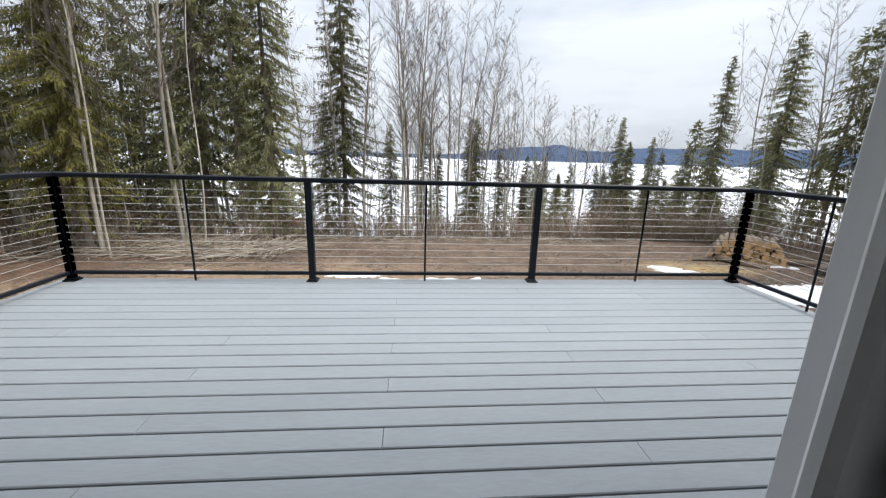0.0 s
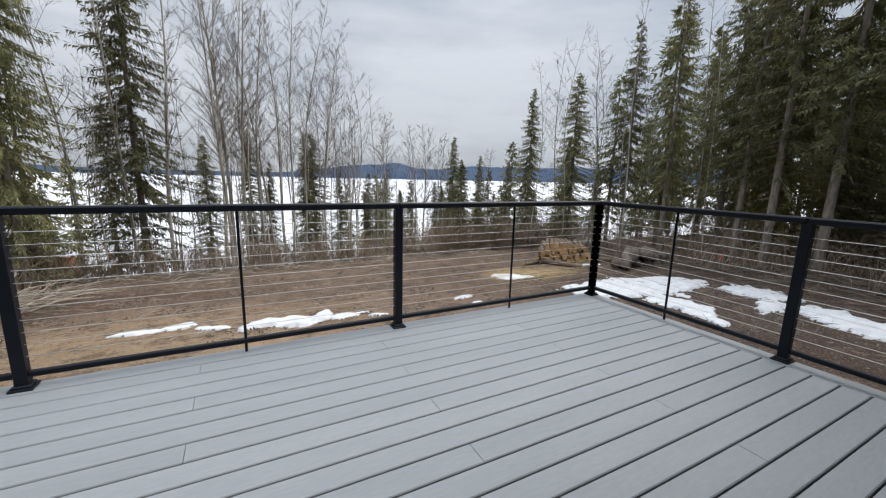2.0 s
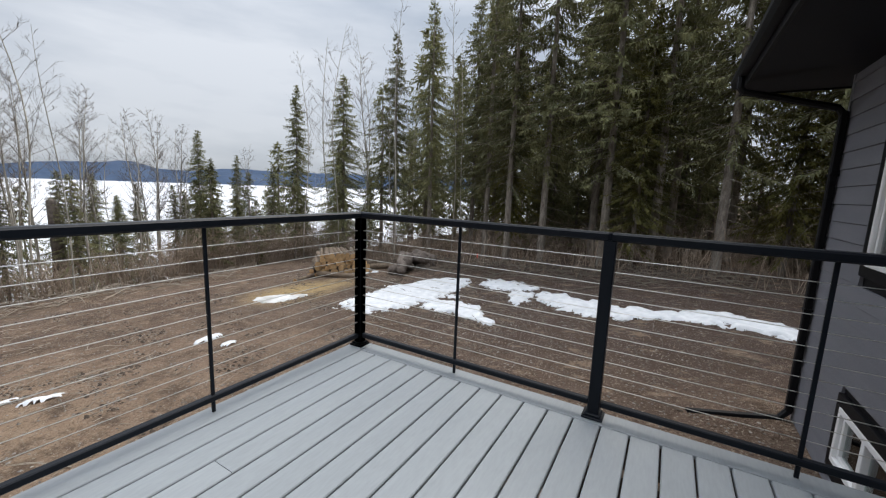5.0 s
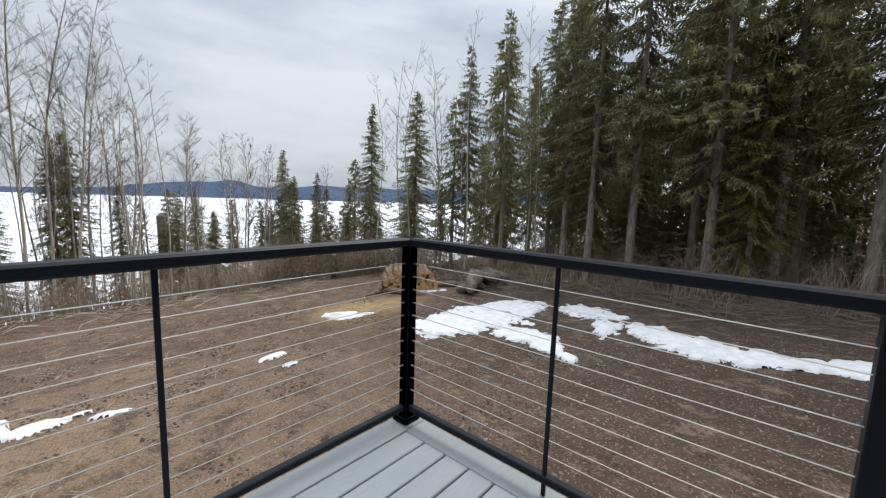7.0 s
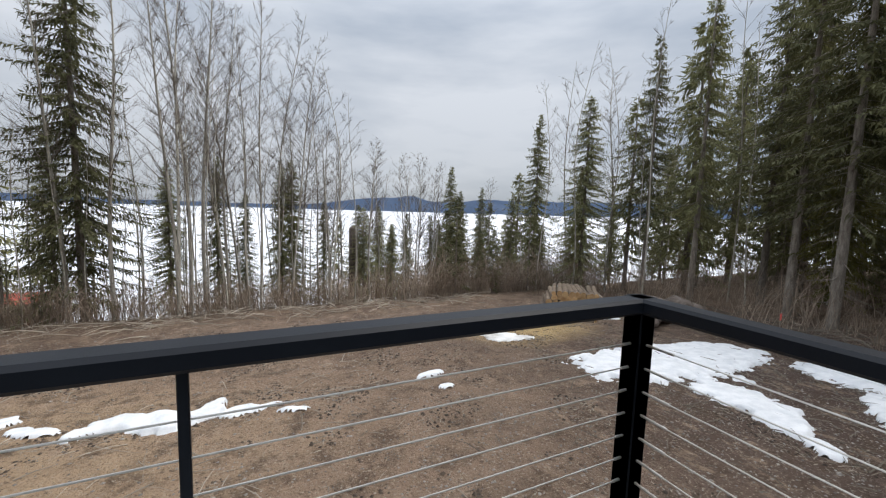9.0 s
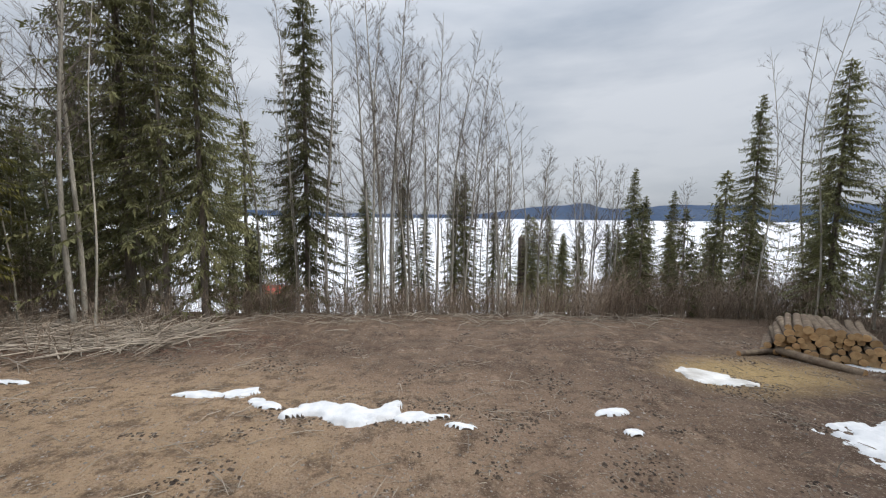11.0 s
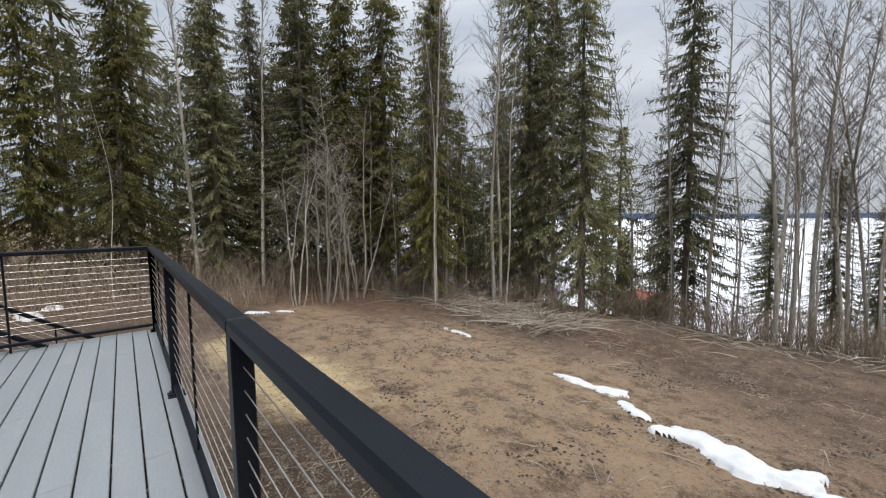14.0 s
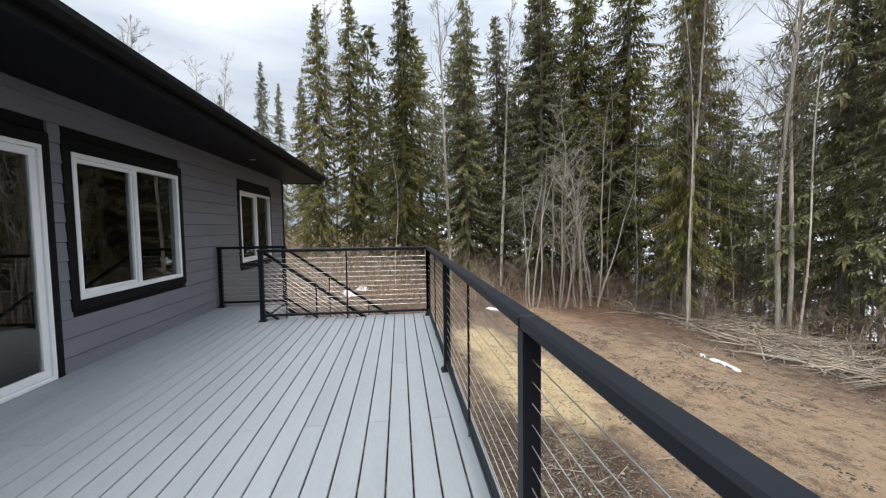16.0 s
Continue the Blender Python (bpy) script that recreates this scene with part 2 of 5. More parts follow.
def ground_material():
    """Graded dirt: sandy and dark soil, pebbles, mulch at the edges and pale sawdust where wood was cut."""
    m = bpy.data.materials.new("graded_dirt")
    m.use_nodes = True
    n, l = m.node_tree.nodes, m.node_tree.links
    p = n["Principled BSDF"]
    p.inputs["Roughness"].default_value = 0.95
    p.inputs["Specular IOR Level"].default_value = 0.2
    pos = n.new("ShaderNodeTexCoord").outputs["Object"]

    def noise_at(scale, detail=6, rough=0.6, stretch=(1, 1, 1)):
        mp = n.new("ShaderNodeMapping")
        mp.inputs["Scale"].default_value = stretch
        l.new(pos, mp.inputs["Vector"])
        t = n.new("ShaderNodeTexNoise")
        t.inputs["Scale"].default_value, t.inputs["Detail"].default_value, t.inputs["Roughness"].default_value = scale, detail, rough
        l.new(mp.outputs[0], t.inputs["Vector"])
        return t.outputs["Fac"]

    def ramp(fac, a, b, ca, cb):
        r = n.new("ShaderNodeValToRGB")
        r.color_ramp.elements[0].position, r.color_ramp.elements[0].color = a, (*ca, 1)
        r.color_ramp.elements[1].position, r.color_ramp.elements[1].color = b, (*cb, 1)
        l.new(fac, r.inputs["Fac"])
        return r.outputs["Color"]

    def mix(fac, a, b, blend="MIX"):
        x = n.new("ShaderNodeMixRGB")
        x.blend_type = blend
        if isinstance(fac, float):
            x.inputs["Fac"].default_value = fac
        else:
            l.new(fac, x.inputs["Fac"])
        l.new(a, x.inputs["Color1"])
        l.new(b, x.inputs["Color2"])
        return x.outputs["Color"]

    def spot(x, y, rx, ry, wobble=0.5, wscale=0.9, soft=0.35):
        mp = n.new("ShaderNodeMapping")
        mp.inputs["Location"].default_value = (-x / rx, -y / ry, 0)
        mp.inputs["Scale"].default_value = (1 / rx, 1 / ry, 0)
        l.new(pos, mp.inputs["Vector"])
        ln = n.new("ShaderNodeVectorMath")
        ln.operation = "LENGTH"
        l.new(mp.outputs[0], ln.inputs[0])
        ma = n.new("ShaderNodeMath")
        ma.operation = "MULTIPLY_ADD"
        l.new(noise_at(wscale, 6, 0.65), ma.inputs[0])
        ma.inputs[1].default_value = wobble * 2
        l.new(ln.outputs["Value"], ma.inputs[2])
        mr = n.new("ShaderNodeMapRange")
        mr.interpolation_type = "SMOOTHSTEP"
        mr.inputs["From Min"].default_value, mr.inputs["From Max"].default_value = 1 + wobble + soft, 1 + wobble - soft
        l.new(ma.outputs[0], mr.inputs["Value"])
        return mr.outputs["Result"]

    rgb = lambda c: ramp(noise_at(3.1), 0.35, 0.65, c, [k * 1.22 for k in c])
    soil = ramp(noise_at(0.33, 8, 0.62), 0.36, 0.64, (0.145, 0.096, 0.068), (0.250, 0.176, 0.129))
    soil = mix(ramp(noise_at(0.9, 6, 0.6, (1, 1.8, 1)), 0.42, 0.62, (0, 0, 0), (0.5, 0.5, 0.5)), soil, rgb((0.105, 0.077, 0.059)))
    soil = mix(spot(0.0, 10.5, 7.5, 4.2, 0.5, 0.35, 0.6), soil, rgb((0.280, 0.196, 0.138)))
    soil = mix(spot(-3.0, 11.2, 6.0, 3.6, 0.5, 0.45, 0.5), soil, rgb((0.370, 0.262, 0.168)))
    soil = mix(spot(15.5, 5.0, 7.0, 8.0, 0.4, 0.4, 0.4), soil, rgb((0.095, 0.066, 0.054)))
    soil = mix(spot(-1.6, 7.2, 2.6, 1.2, 0.5, 0.7, 0.4), soil, rgb((0.081, 0.056, 0.039)))
    soil = mix(spot(-13.0, 15.0, 4.5, 5.0, 0.5, 0.5, 0.4), soil, rgb((0.170, 0.098, 0.066)))
    soil = mix(spot(-7.5, 17.3, 6.0, 1.7, 0.5, 0.7, 0.4), soil, rgb((0.150, 0.086, 0.060)))
    soil = mix(spot(-9.0, 10.5, 4.0, 1.5, 0.6, 0.5, 0.5), soil, rgb((0.330, 0.228, 0.145)))
    soil = mix(ramp(noise_at(1.7, 9, 0.72), 0.50, 0.60, (0, 0, 0), (0.72, 0.72, 0.72)), soil, rgb((0.092, 0.062, 0.043)))
    soil = mix(ramp(noise_at(2.6, 9, 0.75, (1, 0.55, 1)), 0.54, 0.63, (0, 0, 0), (0.7, 0.7, 0.7)), soil, rgb((0.330, 0.240, 0.172)))
    forest = n.new("ShaderNodeMapRange")
    forest.interpolation_type = "SMOOTHSTEP"
    sep = n.new("ShaderNodeSeparateXYZ")
    l.new(pos, sep.inputs[0])
    fy = n.new("ShaderNodeMath")
    fy.operation = "MULTIPLY_ADD"
    l.new(noise_at(0.5), fy.inputs[0])
    fy.inputs[1].default_value = 5.0
    l.new(sep.outputs["Y"], fy.inputs[2])
    l.new(fy.outputs[0], forest.inputs["Value"])
    forest.inputs["From Min"].default_value, forest.inputs["From Max"].default_value = 23.0, 26.0
    soil = mix(forest.outputs["Result"], soil, rgb((0.115, 0.080, 0.056)))
    saw = rgb((0.58, 0.445, 0.255))
    soil = mix(spot(-4.2, 7.9, 1.9, 1.0, 0.9, 1.5, 0.42), soil, saw)
    soil = mix(spot(-6.8, 7.3, 1.7, 0.75, 0.9, 1.5, 0.42), soil, saw)
    soil = mix(spot(11.8, 14.6, 1.7, 1.2, 0.75, 1.1, 0.7), soil, rgb((0.430, 0.307, 0.150)))
    soil = mix(ramp(noise_at(26, 4, 0.7), 0.57, 0.64, (0, 0, 0), (0.85, 0.85, 0.85)), soil, rgb((0.37, 0.315, 0.25)))
    soil = mix(ramp(noise_at(13, 6, 0.75), 0.34, 0.46, (0.8, 0.8, 0.8), (0, 0, 0)), soil, rgb((0.066, 0.047, 0.035)))
    l.new(soil, p.inputs["Base Color"])
    b = n.new("ShaderNodeBump")
    b.inputs["Strength"].default_value, b.inputs["Distance"].default_value = 1.0, 0.09
    hs = n.new("ShaderNodeMath")
    hs.operation = "ADD"
    l.new(noise_at(5, 8, 0.7), hs.inputs[0])
    l.new(noise_at(28, 4, 0.6), hs.inputs[1])
    l.new(hs.outputs[0], b.inputs["Height"])
    l.new(b.outputs["Normal"], p.inputs["Normal"])
    return m


M_GROUND = ground_material()


# ---- building helpers ----
class Geo:
    """Collects corners and faces for one mesh."""

    def __init__(self):
        self.v, self.f = [], []

    def add(self, verts, faces):
        k = len(self.v)
        self.v += [tuple(p) for p in verts]
        self.f += [tuple(i + k for i in q) for q in faces]
        return self

    def box(self, x0, x1, y0, y1, z0, z1, b=0.0, turn=None):
        c = Vector(((x0 + x1) / 2, (y0 + y1) / 2, (z0 + z1) / 2))
        h = ((x1 - x0) / 2, (y1 - y0) / 2, (z1 - z0) / 2)
        b = min(b, min(h) * 0.9)
        vs, at = [], {}
        for sx in (-1, 1):
            for sy in (-1, 1):
                for sz in (-1, 1):
                    for k in range(3 if b else 1):
                        p = [sx * (h[0] - (b if k != 0 else 0)), sy * (h[1] - (b if k != 1 else 0)), sz * (h[2] - (b if k != 2 else 0))] if b else [sx * h[0], sy * h[1], sz * h[2]]
                        at[sx, sy, sz, k] = len(vs)
                        vs.append(p)
        key = lambda s, k: at[s[0], s[1], s[2], k if b else 0]
        fs = []
        ring = ((-1, -1), (1, -1), (1, 1), (-1, 1))
        for k in range(3):
            o = [j for j in range(3) if j != k]
            for s in (-1, 1):
                q = []
                for a, c2 in ring:
                    g = [0, 0, 0]
                    g[k], g[o[0]], g[o[1]] = s, a, c2
                    q.append(key(g, k))
                fs.append(q)
        if b:
            for k in range(3):
                o = [j for j in range(3) if j != k]
                for a in (-1, 1):
                    for c2 in (-1, 1):
                        g0, g1 = [0, 0, 0], [0, 0, 0]
                        g0[k], g1[k] = -1, 1
                        for g in (g0, g1):
                            g[o[0]], g[o[1]] = a, c2
                        fs.append([key(g0, o[0]), key(g1, o[0]), key(g1, o[1]), key(g0, o[1])])
            for sx in (-1, 1):
                for sy in (-1, 1):
                    for sz in (-1, 1):
                        fs.append([at[sx, sy, sz, k] for k in range(3)])
        pts = [Vector(p) for p in vs]
        if turn is not None:
            pts = [turn @ p for p in pts]
        return self.add([p + c for p in pts], fs)

    def tube(self, path, radii, n=6, cap=True):
        """A tube along a path of points, with a radius for each."""
        path = [Vector(p) for p in path]
        if not hasattr(radii, "__len__"):
            radii = [radii] * len(path)
        k = len(self.v)
        side = None
        for i, p in enumerate(path):
            d = (path[min(i + 1, len(path) - 1)] - path[max(i - 1, 0)]).normalized()
            if side is None:
                side = d.cross(Vector((0, 0, 1)) if abs(d.z) < 0.9 else Vector((1, 0, 0))).normalized()
            side = (side - d * side.dot(d)).normalized()
            up = d.cross(side)
            for j in range(n):
                a = 2 * math.pi * j / n
                self.v.append(tuple(p + radii[i] * (math.cos(a) * side + math.sin(a) * up)))
        for i in range(len(path) - 1):
            for j in range(n):
                a, b = k + i * n + j, k + i * n + (j + 1) % n
                self.f.append((a, b, b + n, a + n))
        if cap:
            self.f.append(tuple(range(k + n - 1, k - 1, -1)))
            e = k + (len(path) - 1) * n
            self.f.append(tuple(range(e, e + n)))
        return self


def mesh_of(name, geo, mat, smooth=False, fix=True):
    me = bpy.data.meshes.new(name)
    me.from_pydata(geo.v, [], geo.f)
    if fix and len(geo.f) < 6000:
        bm = bmesh.new()
        bm.from_mesh(me)
        bmesh.ops.recalc_face_normals(bm, faces=bm.faces)
        bm.to_mesh(me)
        bm.free()
    if smooth:
        me.polygons.foreach_set("use_smooth", [True] * len(me.polygons))
    me.materials.append(mat)
    me.update()
    return me


def part(name, geo, mat, parent=None, label="", smooth=False):
    ob = new(name, geo if isinstance(geo, bpy.types.Mesh) else mesh_of(name, geo, mat, smooth))
    if parent is not None:
        ob.parent = parent
    if label:
        ob["label"] = label
    return ob


def thing(name, at=(0, 0, 0), label="", category="", group="", kind=""):
    ob = new(name)
    ob.location = at
    ob.empty_display_size = 0.2
    return tagged(ob, label, category, group, kind)


# ---- the ground ----
LAKE = -11.0


def slope(x, y):
    """The smooth lie of the land: it falls gently from the house and then steeply to the lake."""
    z = -1.45 - 0.085 * max(0.0, y - 2.0)
    d = max(0.0, y - 22.0)
    z -= 0.30 * d * d / (d + 4.0)
    return max(z, LAKE - 1.5)


def ground_z(x, y):
    z = slope(x, y)
    z += 0.05 * noise.noise(Vector((x * 0.35, y * 0.35, 1.7))) + 0.018 * noise.noise(Vector((x * 1.9, y * 1.9, 5.1)))
    if y > 18 or abs(x) > 16:
        z += 0.12 * noise.noise(Vector((x * 0.5, y * 0.5, 9.3)))
    return z


def steps(near0, near1, fine, far0, far1, grow=1.18):
    xs = list(np.arange(near0, near1, fine))
    s, x = fine, near1
    while x < far1:
        xs.append(x)
        s = min(s * grow, 60)
        x += s
    xs.append(far1)
    s, x = fine, near0
    while x > far0:
        s = min(s * grow, 60)
        x -= s
        xs.insert(0, max(x, far0))
    return xs


def build_ground():
    xs, ys = steps(-16, 20, 0.16, -2500, 2500), steps(1, 24, 0.16, -400, 70)
    g = Geo()
    for y in ys:
        for x in xs:
            z = ground_z(x, y)
            if -2 < x < 16 and 5 < y < 18:
                z += 0.012 * noise.noise(Vector((x * 6, y * 6, 2.2)))
            g.v.append((x, y, z))
    w = len(xs)
    for j in range(len(ys) - 1):
        for i in range(w - 1):
            a = j * w + i
            g.f.append((a, a + 1, a + w + 1, a + w))
    tagged(part("ground", g, M_GROUND, smooth=True), "bare brown graded dirt with pebbles and sawdust", "ground", kind="structure")
    g = Geo().add([(-4500, 30, LAKE), (4500, 30, LAKE), (4500, 4200, LAKE), (-4500, 4200, LAKE)], [(0, 1, 2, 3)])
    tagged(part("water", g, M_ICE), "frozen lake under a flat sheet of snow", "lake", kind="structure")


def build_hills():
    """The wooded far shore: a long flat-topped hill and lower ridges."""
    g = Geo()
    n_a, rows = 520, 7

    def step(u, a, b):
        t = min(1, max(0, (u - a) / (b - a)))
        return t * t * (3 - 2 * t)

    def height(u):
        top = 15 + 2.5 * noise.noise(Vector((u * 9, 0, 3)))
        top += 47 * step(u, 0.05, 0.33) * (1 - 0.45 * step(u, 0.385, 0.44))
        top += 8 * step(u, 0.33, 0.38) * (1 + 0.3 * noise.noise(Vector((u * 7, 2, 6)))) + 12 * step(u, 0.5, 0.62)
        top += 8 * step(-u, 0.2, 0.4) + 2 * noise.noise(Vector((u * 24, 5, 2)))
        return max(6, top) * (1 + 0.04 * noise.noise(Vector((u * 60, 1, 4))))
    for k in range(rows):
        s = k / (rows - 1)
        for i in range(n_a):
            u = -2.2 + 4.6 * i / (n_a - 1)
            a = math.atan(u)
            r = (1500 + 420 * s) / max(0.45, math.cos(a))
            z = height(u) * (math.sin(min(1, s * 1.25) * math.pi / 2)) * (1 + 0.06 * noise.noise(Vector((u * 40, s * 9, 8))))
            g.v.append((math.sin(a) * r, math.cos(a) * r, LAKE + z * (1500 / max(0.45, math.cos(a)) / 1500) + (0 if k else -1)))
    for k in range(rows - 1):
        for i in range(n_a - 1):
            a = k * n_a + i
            g.f.append((a, a + 1, a + n_a + 1, a + n_a))
    # Hill colour carries the haze; no air volume lies between.
    tagged(part("backdrop_hills", g, M_HILL, smooth=True), "wooded far shore hills with blue haze in their colour", "hills", kind="structure")


build_ground()
build_hills()

# ---- the house ----
WALL_Y, IN_Y = 1.75, 1.56
X0, X1 = -7.75, 8.72
EAVE_Y, SOFFIT = 2.74, 2.72
FOOT = -1.75
# openings: x from, x to, z from, z to
OPENINGS = {"window_1": (-2.50, -0.63, 0.69, 2.19), "window_2": (-6.56, -4.73, 0.69, 2.19), "window_3": (5.80, 7.50, 0.73, 2.20),
            "window_4": (6.30, 7.40, -1.16, -0.61), "door_1": (-0.31, 1.52, 0.02, 2.19)}


def spans(z0, z1, margin):
    """The stretches of wall between the openings at that height."""
    cuts = sorted((a - margin, b + margin) for a, b, c, d in OPENINGS.values() if c - margin < z1 - 1e-4 and d + margin > z0 + 1e-4)
    x, out = X0, []
    for a, b in cuts:
        if a > x:
            out.append((x, a))
        x = max(x, b)
    if x < X1:
        out.append((x, X1))
    return out


def build_house():
    wall = thing("wall_front", (0, 0, 0), "charcoal lap siding on the lake side of the house", "wall", kind="structure")
    zs = sorted({FOOT, SOFFIT, *[z for o in OPENINGS.values() for z in o[2:]]})
    core = Geo()
    for z0, z1 in zip(zs, zs[1:]):
        for a, b in spans(z0, z1, 0.0):
            core.box(a, b, IN_Y, WALL_Y - 0.015, z0, z1)
    # Coloured black so the gaps between planks draw the laps' shadow lines.
    part("sheathing", core, M_TRIM, wall)
    wall_l = thing("wall_left", (0, 0, 0), "charcoal lap siding on the end wall", "wall", kind="structure")
    part("siding", Geo().box(X0, X0 + 0.19, -8.0, IN_Y, FOOT, SOFFIT), M_SIDING, wall_l)
    part("corner_trim", Geo().box(X0 - 0.02, X0 + 0.10, WALL_Y - 0.02, WALL_Y + 0.022, FOOT, SOFFIT, 0.004), M_TRIM, wall_l)
    wall_r = thing("wall_right", (0, 0, 0), "charcoal lap siding on the end wall", "wall", kind="structure")
    part("siding", Geo().box(X1 - 0.19, X1, -8.0, IN_Y, FOOT, SOFFIT), M_SIDING, wall_r)
    part("corner_trim", Geo().box(X1 - 0.03, X1 + 0.02, WALL_Y - 0.02, WALL_Y + 0.022, FOOT, SOFFIT, 0.004), M_SIDING, wall_r)
    tagged(part("wall_back", Geo().box(X0, X1, -8.2, -8.0, FOOT, SOFFIT), M_SIDING), "charcoal back wall of the house", "wall", kind="structure")
    room = part("wall_room_back", Geo().box(X0 + 0.2, X1 - 0.2, -4.1, -4.0, 0.0, 2.6), M_DRYWALL)
    tagged(room, "white painted inner wall", "wall", kind="structure")
    tagged(part("floor", Geo().box(X0 + 0.2, X1 - 0.2, -4.0, IN_Y, -0.16, -0.01), M_ROOMFLOOR), "oak plank floor indoors", "floor", kind="structure")
    tagged(part("ceiling", Geo().box(X0 + 0.2, X1 - 0.2, -4.0, IN_Y, 2.56, 2.66), M_DRYWALL), "white painted ceiling indoors", "ceiling", kind="structure")
    base = Geo().box(X0 + 0.2, X1 - 0.2, -4.0, IN_Y - 0.001, -1.9, -1.75)
    tagged(part("floor_basement", base, M_CONCRETE), "bare concrete basement floor", "floor", kind="structure")

    # roof with soffit, fascia, gutter and shingles
    roof = thing("roof", (0, 0, 0), "low black shingle roof with wide dark eaves", "roof", kind="structure")
    xa, xb = X0 - 0.62, X1 + 0.62
    part("soffit", Geo().box(xa + 0.03, xb - 0.03, WALL_Y + 0.0, EAVE_Y - 0.03, SOFFIT, SOFFIT + 0.02), M_SOFFIT, roof)
    for a, b in ((xa + 0.03, X0), (X1, xb - 0.03)):
        part("soffit", Geo().box(a, b, -8.8, WALL_Y - 0.001, SOFFIT, SOFFIT + 0.02), M_SOFFIT, roof)
    part("fascia", Geo().box(xa, xb, EAVE_Y - 0.03, EAVE_Y, SOFFIT - 0.02, SOFFIT + 0.19, 0.004), M_TRIM, roof)
    for a in (xa, xb - 0.03):
        part("fascia", Geo().box(a, a + 0.03, -8.8, EAVE_Y - 0.031, SOFFIT - 0.02, SOFFIT + 0.17, 0.004), M_TRIM, roof)
    gut = Geo()
    prof = ((0, 0.05), (0.0, -0.055), (0.075, -0.055), (0.105, 0.0), (0.108, 0.05), (0.098, 0.05), (0.07, -0.04), (0.012, -0.045))
    k = len(prof)
    for x in (xa + 0.02, xb - 0.02):
        gut.v += [(x, EAVE_Y + 0.003 + a, SOFFIT + 0.125 + b) for a, b in prof]
    gut.f = [(i, (i + 1) % k, k + (i + 1) % k, k + i) for i in range(k)] + [tuple(range(k)), tuple(range(2 * k - 1, k - 1, -1))]
    part("gutter", gut, M_TRIM, roof)
    deckg = Geo()
    ridge_y, ridge_z = -3.0, SOFFIT + 0.19 + (EAVE_Y + 3.0) * 0.30
    deckg.add([(xa, EAVE_Y, SOFFIT + 0.195), (xb, EAVE_Y, SOFFIT + 0.195), (xb, ridge_y, ridge_z), (xa, ridge_y, ridge_z),
               (xa, -8.8, SOFFIT + 0.195), (xb, -8.8, SOFFIT + 0.195)], [(0, 1, 2, 3), (3, 2, 5, 4), (0, 3, 4), (1, 5, 2), (0, 4, 5, 1)])
    part("roof_deck", deckg, M_SHINGLE, roof)
    course = Geo().box(xa - 0.01, xb + 0.01, -0.16, 0.02, 0.0, 0.012, 0.003)
    me = mesh_of("shingle_course", course, M_SHINGLE)
    for i in range(34):
        y = EAVE_Y + 0.025 - i * 0.165
        o = part("shingle_course", me, M_SHINGLE, roof)
        o.location, o.rotation_euler = (0, y, SOFFIT + 0.199 + (EAVE_Y - y) * 0.30), (math.atan(-0.30) * 1.0 + 0.03, 0, 0)
    lamp_at = ((-4.2, 2.25), (3.3, 2.25))
    for x, y in lamp_at:
        lamp = thing("soffit_light", (x, y, SOFFIT), "small round recessed light, off, in the dark soffit", "light")
        ring = Geo().tube([(0, 0, -0.006), (0, 0, 0.004)], [0.055, 0.055], 20)
        part("trim_ring", ring, M_VINYL, lamp)
        part("lens", Geo().tube([(0, 0, -0.009), (0, 0, -0.0055)], [0.038, 0.04], 20), M_BRASS, lamp)


def window(name, kind_trim=0.10, two=True, label=""):
    a, b, c, d = OPENINGS[name]
    w = thing(name, (0, 0, 0), label, "window", kind="structure")
    t, y1 = kind_trim, WALL_Y + 0.03
    for n_, q in (("head_trim", (a - t, b + t, d, d + t + 0.02)), ("sill_trim", (a - t, b + t, c - t, c)), ("side_trim", (a - t, a, c, d)), ("side_trim", (b, b + t, c, d))):
        part(n_, Geo().box(q[0], q[1], WALL_Y - 0.02, y1, q[2], q[3], 0.005), M_TRIM, w)
    f, fy0, fy1 = 0.055, WALL_Y - 0.07, WALL_Y + 0.036
    frame_g = Geo()
    frame_g.box(a + 0.002, b - 0.002, fy0, fy1, d - f, d - 0.002, 0.006).box(a + 0.002, b - 0.002, fy0, fy1, c + 0.002, c + f, 0.006)
    frame_g.box(a + 0.002, a + f, fy0, fy1, c + f, d - f, 0.006).box(b - f, b - 0.002, fy0, fy1, c + f, d - f, 0.006)
    part("window_frame", frame_g, M_VINYL, w)
    m = (a + b) / 2
    if two:
        part("mullion", Geo().box(m - 0.032, m + 0.032, fy0 + 0.01, fy1 - 0.006, c + f, d - f, 0.005), M_VINYL, w)
        s = 0.038
        sash = Geo()
        sa, sb, sc, sd = m + 0.03, b - f - 0.002, c + f + 0.002, d - f - 0.002
        sash.box(sa, sb, fy0 + 0.02, fy1 - 0.03, sd - s, sd, 0.004).box(sa, sb, fy0 + 0.02, fy1 - 0.03, sc, sc + s, 0.004)
        sash.box(sb - s, sb, fy0 + 0.02, fy1 - 0.03, sc + s, sd - s, 0.004).box(sa, sa + 0.02, fy0 + 0.02, fy1 - 0.03, sc + s, sd - s, 0.004)
        part("sash", sash, M_VINYL, w)
        panes = ((a + f - 0.003, m - 0.03), (m + 0.032, b - f - 0.03))
    else:
        panes = ((a + f - 0.003, b - f + 0.003),)
    for p0, p1 in panes:
        o = part("pane", Geo().box(p0, p1, WALL_Y - 0.028, WALL_Y - 0.022, c + f - 0.003, d - f + 0.003), M_GLASS, w)
        o.visible_shadow = False
    return w


